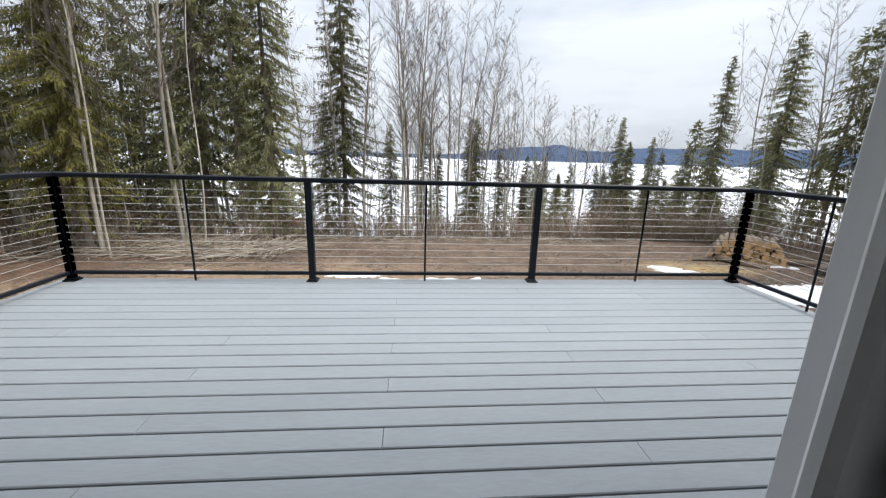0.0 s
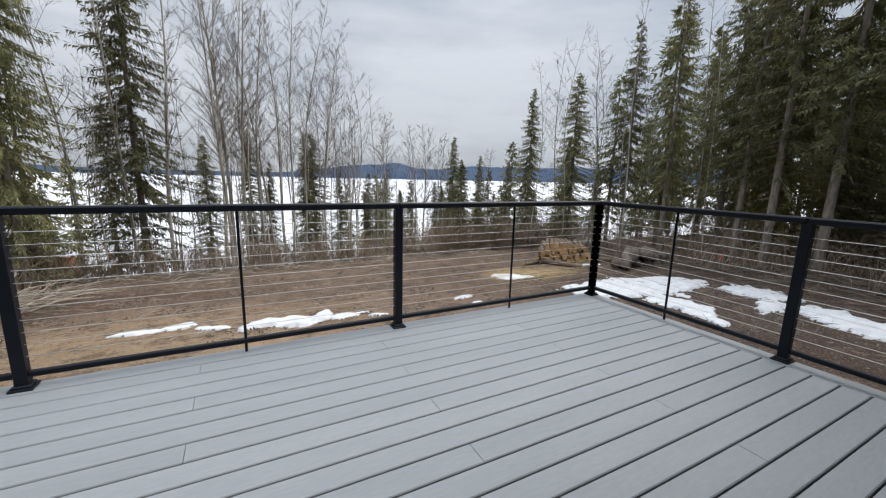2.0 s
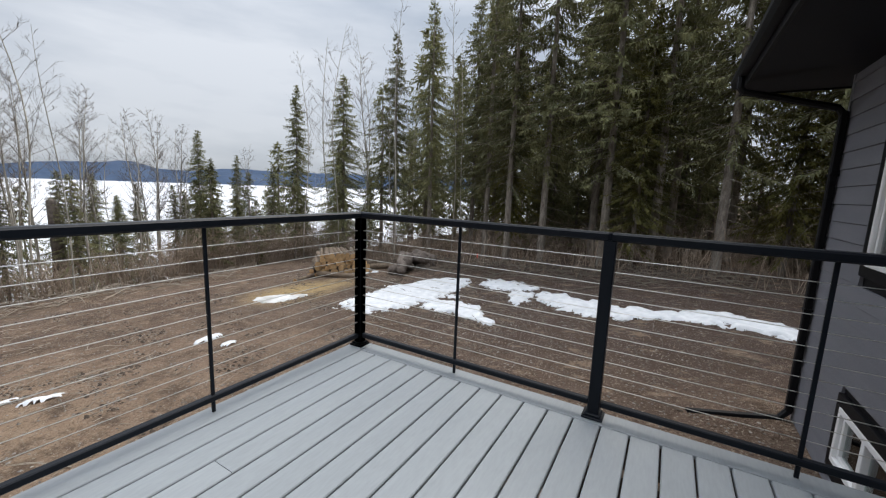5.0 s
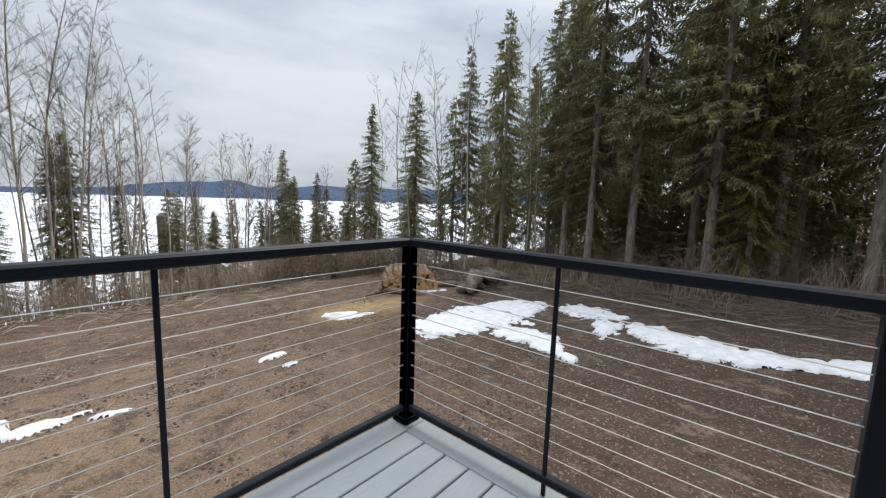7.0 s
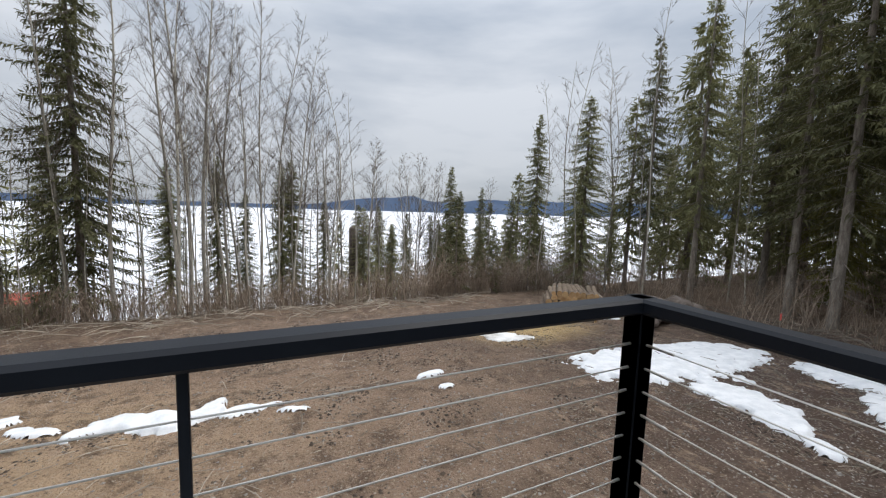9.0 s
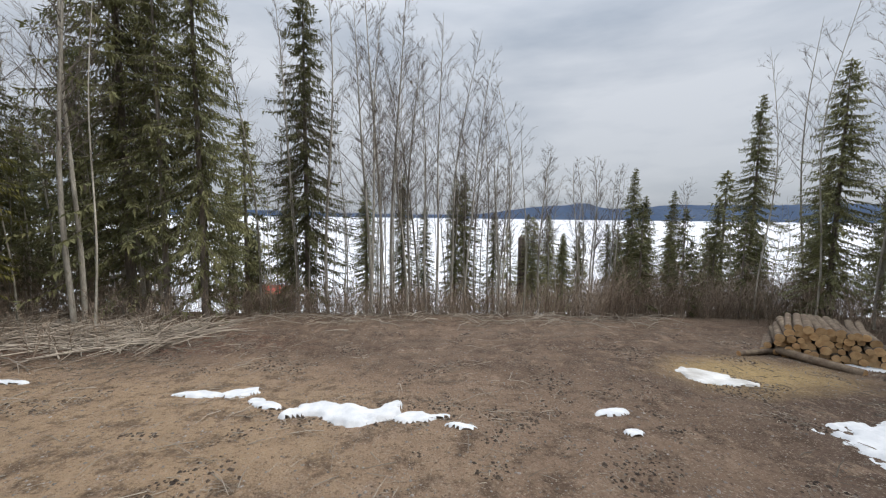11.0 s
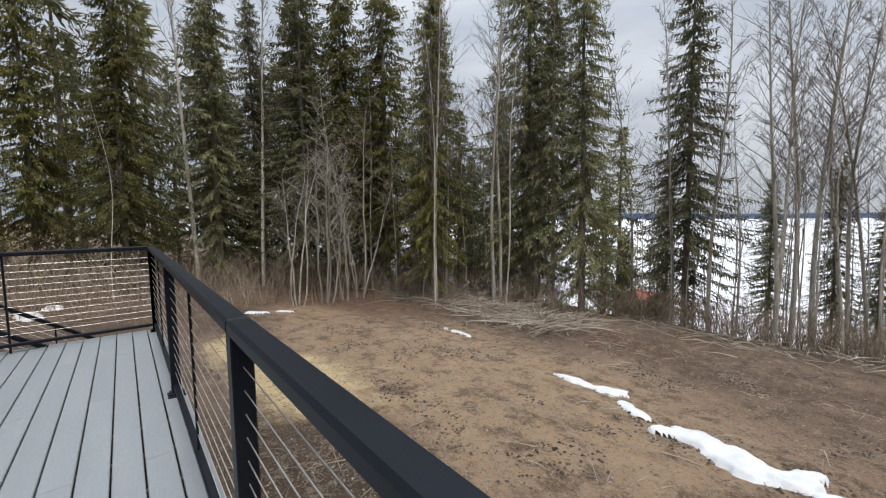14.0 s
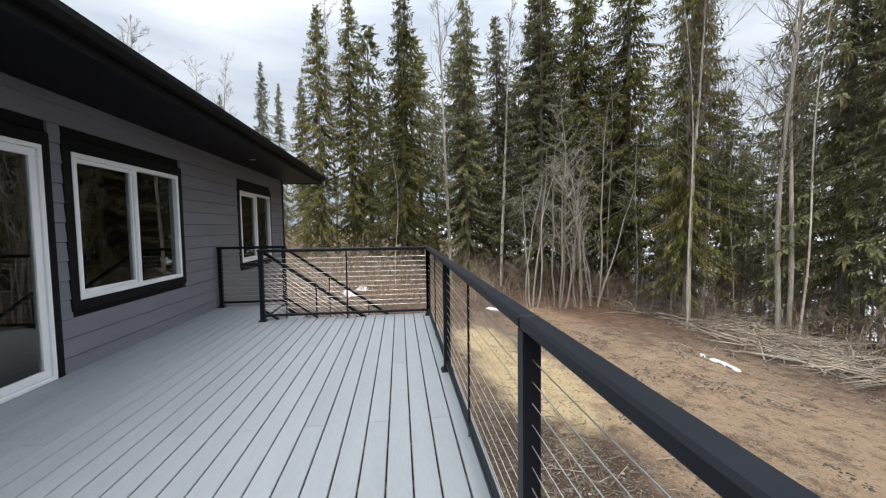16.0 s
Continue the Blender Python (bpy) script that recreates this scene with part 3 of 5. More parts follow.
def sliding_door():
    a, b, c, d = OPENINGS["door_1"]
    w = thing("door_1", (0, 0, 0), "white vinyl sliding patio door standing open", "door", kind="structure")
    t, y1 = 0.085, WALL_Y + 0.03
    for n_, q in (("head_trim", (a - t, b + t, d, d + 0.12)), ("side_trim", (a - t, a, c - 0.02, d)), ("side_trim", (b, b + t, c - 0.02, d))):
        part(n_, Geo().box(q[0], q[1], WALL_Y - 0.02, y1, q[2], q[3], 0.005), M_TRIM, w)
    fy0, fy1, f = IN_Y - 0.0, WALL_Y + 0.036, 0.045
    part("head_jamb", Geo().box(a + 0.002, b - 0.002, fy0, fy1, d - f, d - 0.002, 0.005), M_VINYL, w)
    sill = Geo().box(a + 0.002, b - 0.002, fy0, fy1, c - 0.018, c + 0.02, 0.005)
    for y in (fy0 + 0.05, fy0 + 0.10, fy0 + 0.16):
        sill.box(a + 0.05, b - 0.05, y, y + 0.012, c + 0.018, c + 0.034, 0.003)
    part("threshold", sill, M_VINYL, w)
    left = Geo().box(a + 0.002, a + f, fy0, fy1, c + 0.02, d - f, 0.005)
    part("side_jamb", left, M_VINYL, w)
    right = Geo().box(b - 0.03, b - 0.002, fy0, fy1, c + 0.02, d - f, 0.004)
    for y, e in ((fy0 + 0.112, 0.11), (fy0 + 0.06, 0.085), (fy0 + 0.002, 0.12)):
        right.box(b - e, b - 0.028, y, y + 0.03, c + 0.02, d - f, 0.009)
    part("side_jamb", right, M_VINYL, w)
    strike = part("strike_plate", Geo().box(b - 0.036, b - 0.029, fy1 - 0.085, fy1 - 0.05, 1.08, 1.22, 0.002), M_BRASS, w, "brushed metal strike plate")
    part("screw", Geo().tube([(b - 0.041, fy1 - 0.067, 1.20), (b - 0.035, fy1 - 0.067, 1.20)], 0.006, 10), M_STEEL, strike)
    part("screw", Geo().tube([(b - 0.041, fy1 - 0.067, 1.10), (b - 0.035, fy1 - 0.067, 1.10)], 0.006, 10), M_STEEL, strike)
    m = (a + b) / 2
    for n_, p0, p1, y0 in (("fixed_panel", a + f, m + 0.03, WALL_Y - 0.03), ("sliding_panel", a + f + 0.03, m + 0.06, WALL_Y - 0.10)):
        s, g = 0.07, Geo()
        g.box(p0, p1, y0, y0 + 0.045, d - f - s, d - f - 0.003, 0.005).box(p0, p1, y0, y0 + 0.045, c + 0.024, c + 0.024 + s, 0.005)
        g.box(p0, p0 + s, y0, y0 + 0.045, c + 0.024 + s, d - f - s, 0.005).box(p1 - s, p1, y0, y0 + 0.045, c + 0.024 + s, d - f - s, 0.005)
        pn = part(n_, g, M_VINYL, w)
        o = part("pane", Geo().box(p0 + s - 0.005, p1 - s + 0.005, y0 + 0.018, y0 + 0.024, c + s + 0.02, d - f - s + 0.005), M_GLASS, pn)
        o.visible_shadow = False


def downspout():
    x, sp = X1 - 0.05, thing("downspout", (0, 0, 0), "black metal downspout with elbows at the house corner", "downspout")
    yg = EAVE_Y + 0.055
    part("outlet", Geo().tube([(x, yg, SOFFIT + 0.08), (x, yg, SOFFIT - 0.06), (x, yg - 0.05, SOFFIT - 0.12)], 0.042, 8), M_TRIM, sp)
    part("upper_elbow", Geo().tube([(x, yg - 0.04, SOFFIT - 0.11), (x, WALL_Y + 0.12, SOFFIT - 0.36), (x, WALL_Y + 0.065, SOFFIT - 0.44)], 0.041, 8), M_TRIM, sp)
    zb = -1.33
    part("pipe", Geo().box(x - 0.04, x + 0.04, WALL_Y + 0.03, WALL_Y + 0.10, zb, SOFFIT - 0.40, 0.012), M_TRIM, sp)
    part("extension", Geo().tube([(x, WALL_Y + 0.065, zb + 0.02), (x - 0.03, WALL_Y + 0.16, zb - 0.10), (x - 0.35, WALL_Y + 1.15, zb - 0.17)], 0.043, 8), M_TRIM, sp)
    for z in (0.0, 1.6):
        part("strap", Geo().box(x - 0.055, x + 0.055, WALL_Y + 0.02, WALL_Y + 0.106, z, z + 0.03, 0.004), M_TRIM, sp)


build_house()
window("window_1", label="white vinyl slider window in wide black trim")
window("window_2", label="white vinyl slider window in wide black trim")
window("window_3", label="white vinyl slider window in wide black trim")
window("window_4", 0.09, True, "small white basement window in black trim")
sliding_door()
downspout()

# ---- deck rails ----
RAIL, FRONT, RIGHT, LEFT = 1.084, 5.45, 4.80, -2.36
CABLES = [0.195 + 0.0745 * i for i in range(11)]


def post(parent, x, y, base=0.0, top=None):
    top = RAIL - 0.045 if top is None else top
    p = part("post", Geo().box(x - 0.032, x + 0.032, y - 0.032, y + 0.032, base + 0.004, top, 0.004), M_BLACK, parent)
    plate = Geo().box(x - 0.058, x + 0.058, y - 0.058, y + 0.058, base, base + 0.014, 0.004)
    plate.box(x - 0.046, x + 0.046, y - 0.046, y + 0.046, base + 0.012, base + 0.030, 0.006)
    part("base_plate", plate, M_BLACK, p)
    return p


def rail_run(name, start, end, posts, slats, label, fittings=False, cables=True):
    """A straight railing between two points of the plan; posts and slats are distances along it."""
    a, b = Vector((*start, 0)), Vector((*end, 0))
    d = (b - a).normalized()
    n_ = Vector((-d.y, d.x, 0))
    length = (b - a).length
    run = thing(name, (0, 0, 0), label, "railing", "black deck railings")
    turn = Matrix.Rotation(math.atan2(d.y, d.x), 3, "Z")

    def bar(part_name, s0, s1, half, z0, z1, bevel, mat=M_BLACK):
        c = a + d * (s0 + s1) / 2
        h = (s1 - s0) / 2
        return part(part_name, Geo().box(c.x - h, c.x + h, c.y - half, c.y + half, z0, z1, bevel, turn), mat, run)
    stops = sorted(posts)
    for s in stops:
        post(run, *(a + d * s)[:2])
    cuts = [stops[0]] + stops[1:-1] + [stops[-1]]
    for s0, s1 in zip(cuts, cuts[1:]):
        e0, e1 = (s0 - 0.045 if s0 == cuts[0] else s0 + 0.0015), (s1 + 0.045 if s1 == cuts[-1] else s1 - 0.0015)
        bar("top_rail", e0, e1, 0.036, RAIL - 0.047, RAIL, 0.009)
        bar("bottom_rail", s0 + 0.033, s1 - 0.033, 0.019, 0.068, 0.104, 0.005)
    for s in stops[1:-1]:
        bar("rail_joiner", s - 0.005, s + 0.005, 0.0352, RAIL - 0.046, RAIL - 0.0008, 0.008)
    for s in slats:
        bar("slat", s - 0.0095, s + 0.0095, 0.0065, 0.0, RAIL - 0.045, 0.002)
    if cables:
        for z in CABLES:
            p0, p1 = a + d * (stops[0] + 0.02), a + d * (stops[-1] - 0.02)
            part("cable", Geo().tube([(p0.x, p0.y, z), (p1.x, p1.y, z)], 0.0021, 6), M_STEEL, run)
            for s, way in ((stops[0], 1), (stops[-1], -1)):
                e = a + d * (s + way * 0.033)
                long_ = 0.085 if (fittings and way > 0) else 0.03
                q = e + d * way * long_
                part("cable_fitting", Geo().tube([(e.x, e.y, z), (q.x, q.y, z)], 0.0044, 8), M_STEEL, run)
    return run


rail_run("deck_railing", (LEFT, FRONT), (RIGHT, FRONT), (0, 2.38, 4.76, 7.16), (1.19, 3.57, 5.975), "black metal cable railing along the lake side of the deck")
rail_run("deck_railing", (RIGHT, FRONT), (RIGHT, 1.84), (0, 1.82, 3.56), (0.885, 2.73), "black metal railing with steel cables at the deck end", True)
rail_run("deck_railing", (LEFT, FRONT), (LEFT, 2.95), (0, 2.5), (1.25,), "black metal railing with steel cables beside the stairs", True)
rail_run("deck_railing", (-3.58, 2.93), (-3.58, 1.84), (0, 1.09), (), "short black metal railing with cables at the stair landing", True)

STEPS, RISE, RUN = 9, 0.19, 0.27


def build_stairs():
    st = thing("deck_stairs", (0, 0, 0), "wooden deck stairs going down to the dirt yard", "stairs")
    for i in range(1, STEPS):
        y = 3.0 + (i - 1) * RUN
        part("tread", Geo().box(-3.54, -2.50, y, y + RUN + 0.02, -i * RISE - 0.03, -i * RISE, 0.005), M_DECK, st)
    for x in (-3.56, -2.52):
        g = Geo()
        y1, z1 = 3.0 + STEPS * RUN, -STEPS * RISE
        g.add([(x - 0.02, 2.99, -0.02), (x - 0.02, 2.99, -0.33), (x - 0.02, y1 - 0.15, z1 - 0.06), (x - 0.02, y1 + 0.1, z1 - 0.06),
               (x + 0.02, 2.99, -0.02), (x + 0.02, 2.99, -0.33), (x + 0.02, y1 - 0.15, z1 - 0.06), (x + 0.02, y1 + 0.1, z1 - 0.06)],
              [(0, 1, 2, 3), (4, 7, 6, 5), (0, 4, 5, 1), (1, 5, 6, 2), (2, 6, 7, 3), (3, 7, 4, 0)])
        part("stringer", g, M_BLACK, st)
    k = RISE / RUN
    for x in (-3.58, LEFT - 0.09):
        run = thing("stair_railing", (0, 0, 0), "sloping black stair railing with steel cables", "railing", "black stair railings")
        y0, y1 = 2.97, 3.0 + (STEPS - 1) * RUN - 0.1
        z = lambda y, h: -k * (y - y0) + h
        for nm, h, r in (("top_rail", 1.03, 0.026), ("bottom_rail", 0.12, 0.018)):
            g = Geo()
            for y in (y0, y1):
                g.v += [(x - r, y, z(y, h) - r), (x + r, y, z(y, h) - r), (x + r, y, z(y, h) + r), (x - r, y, z(y, h) + r)]
            g.f = [(0, 1, 5, 4), (1, 2, 6, 5), (2, 3, 7, 6), (3, 0, 4, 7), (0, 3, 2, 1), (4, 5, 6, 7)]
            part(nm, g, M_BLACK, run)
        post(run, x, y1, -(STEPS - 1) * RISE, z(y1, 1.0))
        for y in (y0 + 0.75, y0 + 1.45):
            part("slat", Geo().box(x - 0.0065, x + 0.0065, y - 0.0095, y + 0.0095, z(y, 0.10), z(y, 1.02), 0.002), M_BLACK, run)
        for h in CABLES:
            part("cable", Geo().tube([(x, y0, z(y0, h)), (x, y1, z(y1, h))], 0.0021, 5), M_STEEL, run)


build_stairs()

# ---- snow, wood and clutter on the ground ----
def snow_patch(label, blobs, mat=M_SNOW, thick=0.055, seed=0, res=0.035, rag=1.2, group="melting snow patches"):
    """A patch of old snow: rounded lobes with a ragged, melted rim. blobs: x, y, half length, half width, turn."""
    x0, x1 = min(b[0] - b[2] for b in blobs) - 0.3, max(b[0] + b[2] for b in blobs) + 0.3
    y0, y1 = min(b[1] - max(b[2], b[3]) for b in blobs) - 0.3, max(b[1] + max(b[2], b[3]) for b in blobs) + 0.3
    nx, ny = int((x1 - x0) / res) + 2, int((y1 - y0) / res) + 2
    g, idx, hs = Geo(), {}, {}
    for j in range(ny):
        for i in range(nx):
            x, y = x0 + i * res, y0 + j * res
            h = -1.0
            for bx, by, rx, ry, tr in blobs:
                c, s = math.cos(radians(tr)), math.sin(radians(tr))
                u, v = ((x - bx) * c + (y - by) * s) / rx, (-(x - bx) * s + (y - by) * c) / ry
                h = max(h, 1 - math.hypot(u, v))
            h += rag * (0.22 * noise.noise(Vector((x * 1.9, y * 1.9, seed))) + 0.22 * noise.noise(Vector((x * 4.5, y * 4.5, seed + 3))) + 0.08 * noise.noise(Vector((x * 11, y * 11, seed + 5))))
            hs[i, j] = h
            if h > -0.14:
                up = thick * min(1.0, (h * 5.0)) ** 0.5 * (0.8 + 0.6 * noise.noise(Vector((x * 2.4, y * 2.4, seed + 9)))) if h > 0 else h * 0.35
                idx[i, j] = len(g.v)
                g.v.append((x, y, ground_z(x, y) + 0.012 + up))
    for j in range(ny - 1):
        for i in range(nx - 1):
            q = [(i, j), (i + 1, j), (i + 1, j + 1), (i, j + 1)]
            if all(k in idx for k in q) and max(hs[k] for k in q) > -0.02:
                g.f.append(tuple(idx[k] for k in q))
    ob = part("snow_patch", g, mat, smooth=True)
    return tagged(ob, label, "snow", group)


snow_patch("long thin patch of melting snow on the dirt", [(-0.96, 12.99, 0.53, 0.16, 3), (-0.32, 13.08, 0.42, 0.21, 15), (-0.10, 13.33, 0.19, 0.06, 10)], seed=1)
snow_patch("small strip of melting snow on the dirt", [(0.29, 12.66, 0.22, 0.13, -20), (0.58, 12.48, 0.33, 0.15, -20)], seed=2)
snow_patch("lumpy ridge of old snow on the dirt", [(1.22, 12.02, 0.26, 0.12, 25), (1.64, 12.27, 0.46, 0.25, -5), (2.22, 12.0, 0.58, 0.34, -20), (2.78, 12.0, 0.40, 0.22, 5), (2.98, 12.3, 0.24, 0.15, 40)],
           thick=0.12, seed=3, rag=1.0)
snow_patch("flat scrap of melting snow on the dirt", [(3.43, 11.91, 0.35, 0.19, 5), (3.84, 11.93, 0.25, 0.06, 10)], seed=4)
snow_patch("flat scrap of melting snow on the dirt", [(4.27, 11.58, 0.28, 0.10, -12)], seed=5)
snow_patch("small scrap of melting snow on the dirt", [(-5.62, 13.64, 0.44, 0.12, 2), (-6.31, 13.56, 0.11, 0.06, 0)], seed=6)
snow_patch("small scrap of melting snow on the dirt", [(7.13, 12.22, 0.37, 0.14, 12)], seed=7)
snow_patch("small scrap of melting snow on the dirt", [(7.15, 11.41, 0.19, 0.12, 0)], seed=8)
snow_patch("grey snow mixed with sawdust", [(10.43, 14.31, 0.66, 0.44, -40), (10.86, 13.88, 0.44, 0.20, -20)], M_DIRTYSNOW, seed=9, rag=1.6)
snow_patch("broad patch of melting snow with holes in it", [(11.34, 10.73, 1.05, 0.95, -10), (12.77, 10.49, 1.7, 1.25, -5), (14.39, 10.34, 1.1, 0.95, 0), (11.86, 8.53, 0.55, 0.95, -15), (11.35, 7.62, 0.55, 0.36, 50),
                                                             (10.86, 6.95, 0.32, 0.16, 50)], seed=10, thick=0.08, rag=1.5)
snow_patch("torn patch of melting snow by the forest edge", [(15.06, 8.05, 0.95, 0.62, 65), (13.82, 7.14, 0.75, 0.32, 20), (13.05, 6.95, 0.4, 0.14, 10)], seed=17, thick=0.07, rag=2.0)
snow_patch("long band of melting snow on the dirt", [(13.75, 5.95, 0.85, 0.55, 55), (13.2, 5.0, 0.95, 0.66, 85), (12.9, 4.05, 0.75, 0.55, 95), (13.0, 3.2, 0.7, 0.36, 90), (13.2, 2.4, 0.85, 0.55, 90),
                                                      (13.0, 1.3, 0.9, 0.55, 80), (12.9, 0.2, 0.8, 0.35, 90)], seed=11, thick=0.08, rag=2.1)
snow_patch("scrap of melting snow by the tree line", [(-11.45, 8.85, 0.42, 0.2, 70)], seed=12)
snow_patch("scrap of melting snow by the tree line", [(-11.2, 9.75, 0.3, 0.13, 70)], seed=13)
snow_patch("small grey patch of melting snow past the stairs", [(-13.6, 2.8, 0.8, 0.3, 10), (-15.0, 3.2, 0.6, 0.25, 0)], M_DIRTYSNOW, seed=14)
snow_patch("small snow patch beside the log pile", [(15.5, 14.9, 0.66, 0.24, -40)], seed=15)


def log_geo(length, r, seed, n=12):
    rnd = random.Random(seed)
    bend = rnd.uniform(-0.02, 0.02)
    return Geo().tube([(0, -length / 2, 0), (bend, 0, bend), (0, length / 2, 0)], [r, r * 0.98, r * 0.94], n, cap=False)


def build_logs():
    rnd = random.Random(4)
    pile = thing("log_pile", (15.3, 16.3, ground_z(15.3, 16.3)), "stack of cut firewood logs with pale round ends", "log pile")
    shapes = []
    for k in range(4):
        r = 0.085 + 0.013 * k
        side = mesh_of("log", log_geo(1.9, r, k), M_LOGBARK, True)
        ends = []
        for y in (-0.951, 0.951):
            rr = r * (1.0 if y < 0 else 0.94)
            ends.append(mesh_of("cut_end", Geo().add([(rr * math.cos(a * math.pi / 6), y, rr * math.sin(a * math.pi / 6)) for a in range(12)], [tuple(range(12))]), M_LOGEND))
        shapes.append((r, side, ends))
    turn = Matrix.Rotation(radians(-40), 4, "Z")
    for row in range(6):
        for i in range(14 - row):
            r, side, end = shapes[rnd.randrange(4)]
            x = (i - (13 - row) / 2) * 0.195 + rnd.uniform(-0.02, 0.02)
            m = turn @ pose(x, rnd.uniform(-0.12, 0.12), 0.09 + row * 0.165, 0, rnd.uniform(-180, 180), rnd.uniform(-4, 4))
            o = part("log", side, M_LOGBARK, pile)
            o.matrix_local = m
            for e in end:
                part("cut_end", e, M_LOGEND, o)
    for i, (x, y, rz) in enumerate(((16.7, 15.6, 60), (17.0, 16.4, 75), (16.6, 14.9, 50), (14.3, 15.4, 20), (13.7, 16.4, 100))):
        r, side, end = shapes[i % 4]
        o = part("loose_log", side, M_LOGBARK)
        o.matrix_world = pose(x, y, ground_z(x, y) + r * 0.9, 0, 0, rz)
        tagged(o, "loose cut log lying on the dirt", "log", "loose logs")
        for e in end:
            part("cut_end", e, M_LOGEND, o)
    old = thing("stump_pile", (17.3, 13.4, ground_z(17.3, 13.4)), "heap of dark rotten logs and stumps", "wood pile")
    rot = [mesh_of("rotten_log", Geo().tube([(0, -0.8, 0), (0.05, 0, 0.03), (0, 0.8, 0)], [0.17 + 0.03 * k, 0.19 + 0.02 * k, 0.15], 10), M_OLDLOG, True) for k in range(3)]
    for row in range(2):
        for i in range(8 - row * 2):
            o = part("rotten_log", rot[(row + i) % 3], M_OLDLOG, old)
            o.matrix_local = pose((i - (7 - row * 2) / 2) * 0.42 + rnd.uniform(-.08, .08), rnd.uniform(-.3, .3) + 0.2, 0.17 + row * 0.30, rnd.uniform(-10, 10), rnd.uniform(0, 180), rnd.uniform(-70, -10))


build_logs()


def scatter_sticks(name, label, mat, count, area, length, radius, rise, seed, category="sticks"):
    rnd = random.Random(seed)
    g = Geo()
    for _ in range(count):
        x, y = area(rnd)
        ln, a = rnd.uniform(*length), rnd.uniform(0, math.pi * 2)
        e = rnd.uniform(*rise)
        z = ground_z(x, y)
        x2, y2 = x + math.cos(a) * ln, y + math.sin(a) * ln
        z2 = max(ground_z(x2, y2), z) + e * ln
        r = rnd.uniform(*radius)
        mid = ((x + x2) / 2 + rnd.uniform(-.06, .06) * ln, (y + y2) / 2 + rnd.uniform(-.06, .06) * ln, (z + z2) / 2 + rnd.uniform(0, .08) * ln + r)
        g.tube([(x, y, z + r * 0.6), mid, (x2, y2, z2 + r * 0.6)], [r, r * 0.8, r * 0.35], 4, cap=False)
    return tagged(part(name, g, mat), label, category, kind="stuff")


def stones(count, area, size, seed, mat, name, label):
    rnd = random.Random(seed)
    g = Geo()
    for _ in range(count):
        x, y = area(rnd)
        s = rnd.uniform(*size) * rnd.uniform(0.5, 1)
        z = ground_z(x, y)
        c = [(rnd.uniform(.6, 1.2) * s * dx, rnd.uniform(.6, 1.2) * s * dy, rnd.uniform(.4, .8) * s * dz) for dx, dy, dz in ((1, 0, 0), (0, 1, 0), (-1, 0, 0), (0, -1, 0), (0, 0, 1))]
        t = rnd.uniform(0, 6.3)
        g.add([(x + a * math.cos(t) - b * math.sin(t), y + a * math.sin(t) + b * math.cos(t), z + 0.2 * s + k) for a, b, k in c],
              [(0, 1, 4), (1, 2, 4), (2, 3, 4), (3, 0, 4)])
    return tagged(part(name, g, mat), label, "stones", kind="stuff")


yard = lambda r: (r.uniform(-9, 15), r.uniform(6, 20))


def heaped(r):
    """A place in the yard, likelier where litter has gathered."""
    for _ in range(40):
        x, y = r.uniform(-9, 15), r.uniform(6, 19)
        if noise.noise(Vector((x * 0.7, y * 0.7, 40))) + 0.5 * noise.noise(Vector((x * 2.1, y * 2.1, 41))) > 0.22 and math.hypot((x + 5.2) / 2.4, y - 7.9) > 1.3:
            break
    return x, y


stones(10000, yard, (0.008, 0.036), 21, M_STONE, "pebbles", "scattered pebbles and clods on the dirt")
stones(8000, heaped, (0.01, 0.05), 29, M_CLOD, "clods", "dark clods of soil on the dirt")
stones(4000, lambda r: (r.uniform(5.2, 15), r.uniform(2, 10)), (0.008, 0.034), 22, M_STONE, "pebbles", "scattered pebbles on the damp dirt")
scatter_sticks("wood_chips", "scattered bark chips and short twigs on the dirt", M_STICK, 3600, heaped, (0.03, 0.2), (0.003, 0.008), (0, 0.1), 23)
scatter_sticks("wood_chips", "bark chips and twigs in the damp soil", M_DEADTWIG, 1100, lambda r: (r.gauss(13.8, 2.6), r.gauss(8.5, 3.2)), (0.06, 0.5), (0.004, 0.012), (0, 0.15), 24)
scatter_sticks("wood_chips", "dark bark mulch beside the deck", M_DEADTWIG, 600, lambda r: (r.gauss(-1.2, 1.2), r.gauss(7.2, 0.6)), (0.05, 0.25), (0.004, 0.010), (0, 0.15), 25)
scatter_sticks("slash_pile", "tangle of cut branches along the tree line", M_STICK, 1500, lambda r: (r.uniform(-14.5, -4.0), r.gauss(18.0, 0.9)), (0.4, 2.4), (0.010, 0.03), (-0.02, 0.22), 26, "branches")
scatter_sticks("slash_pile", "loose branches along the crest of the bank", M_STICK, 360, lambda r: (r.uniform(-6, 14), r.gauss(21.8, 0.7)), (0.4, 1.8), (0.006, 0.02), (-0.02, 0.15), 27, "branches")
scatter_sticks("slash_pile", "broken branches along the forest edge", M_DEADTWIG, 500, lambda r: (r.gauss(18.5, 1.2), r.uniform(0, 17)), (0.5, 2.0), (0.008, 0.02), (-0.02, 0.25), 28, "branches")

scatter_sticks("wood_chips", "reddish bark litter and twigs before the tree line", M_DEADTWIG, 1500, lambda r: (r.uniform(-14, -3), min(18.5, r.gauss(16.3, 1.4))), (0.05, 0.45), (0.004, 0.011), (0, 0.12), 35)
scatter_sticks("twigs", "pale loose twigs on the bare dirt", M_STICK, 420, lambda r: (r.uniform(-9, 6), r.uniform(6.5, 18)), (0.15, 0.8), (0.004, 0.010), (0, 0.08), 36)

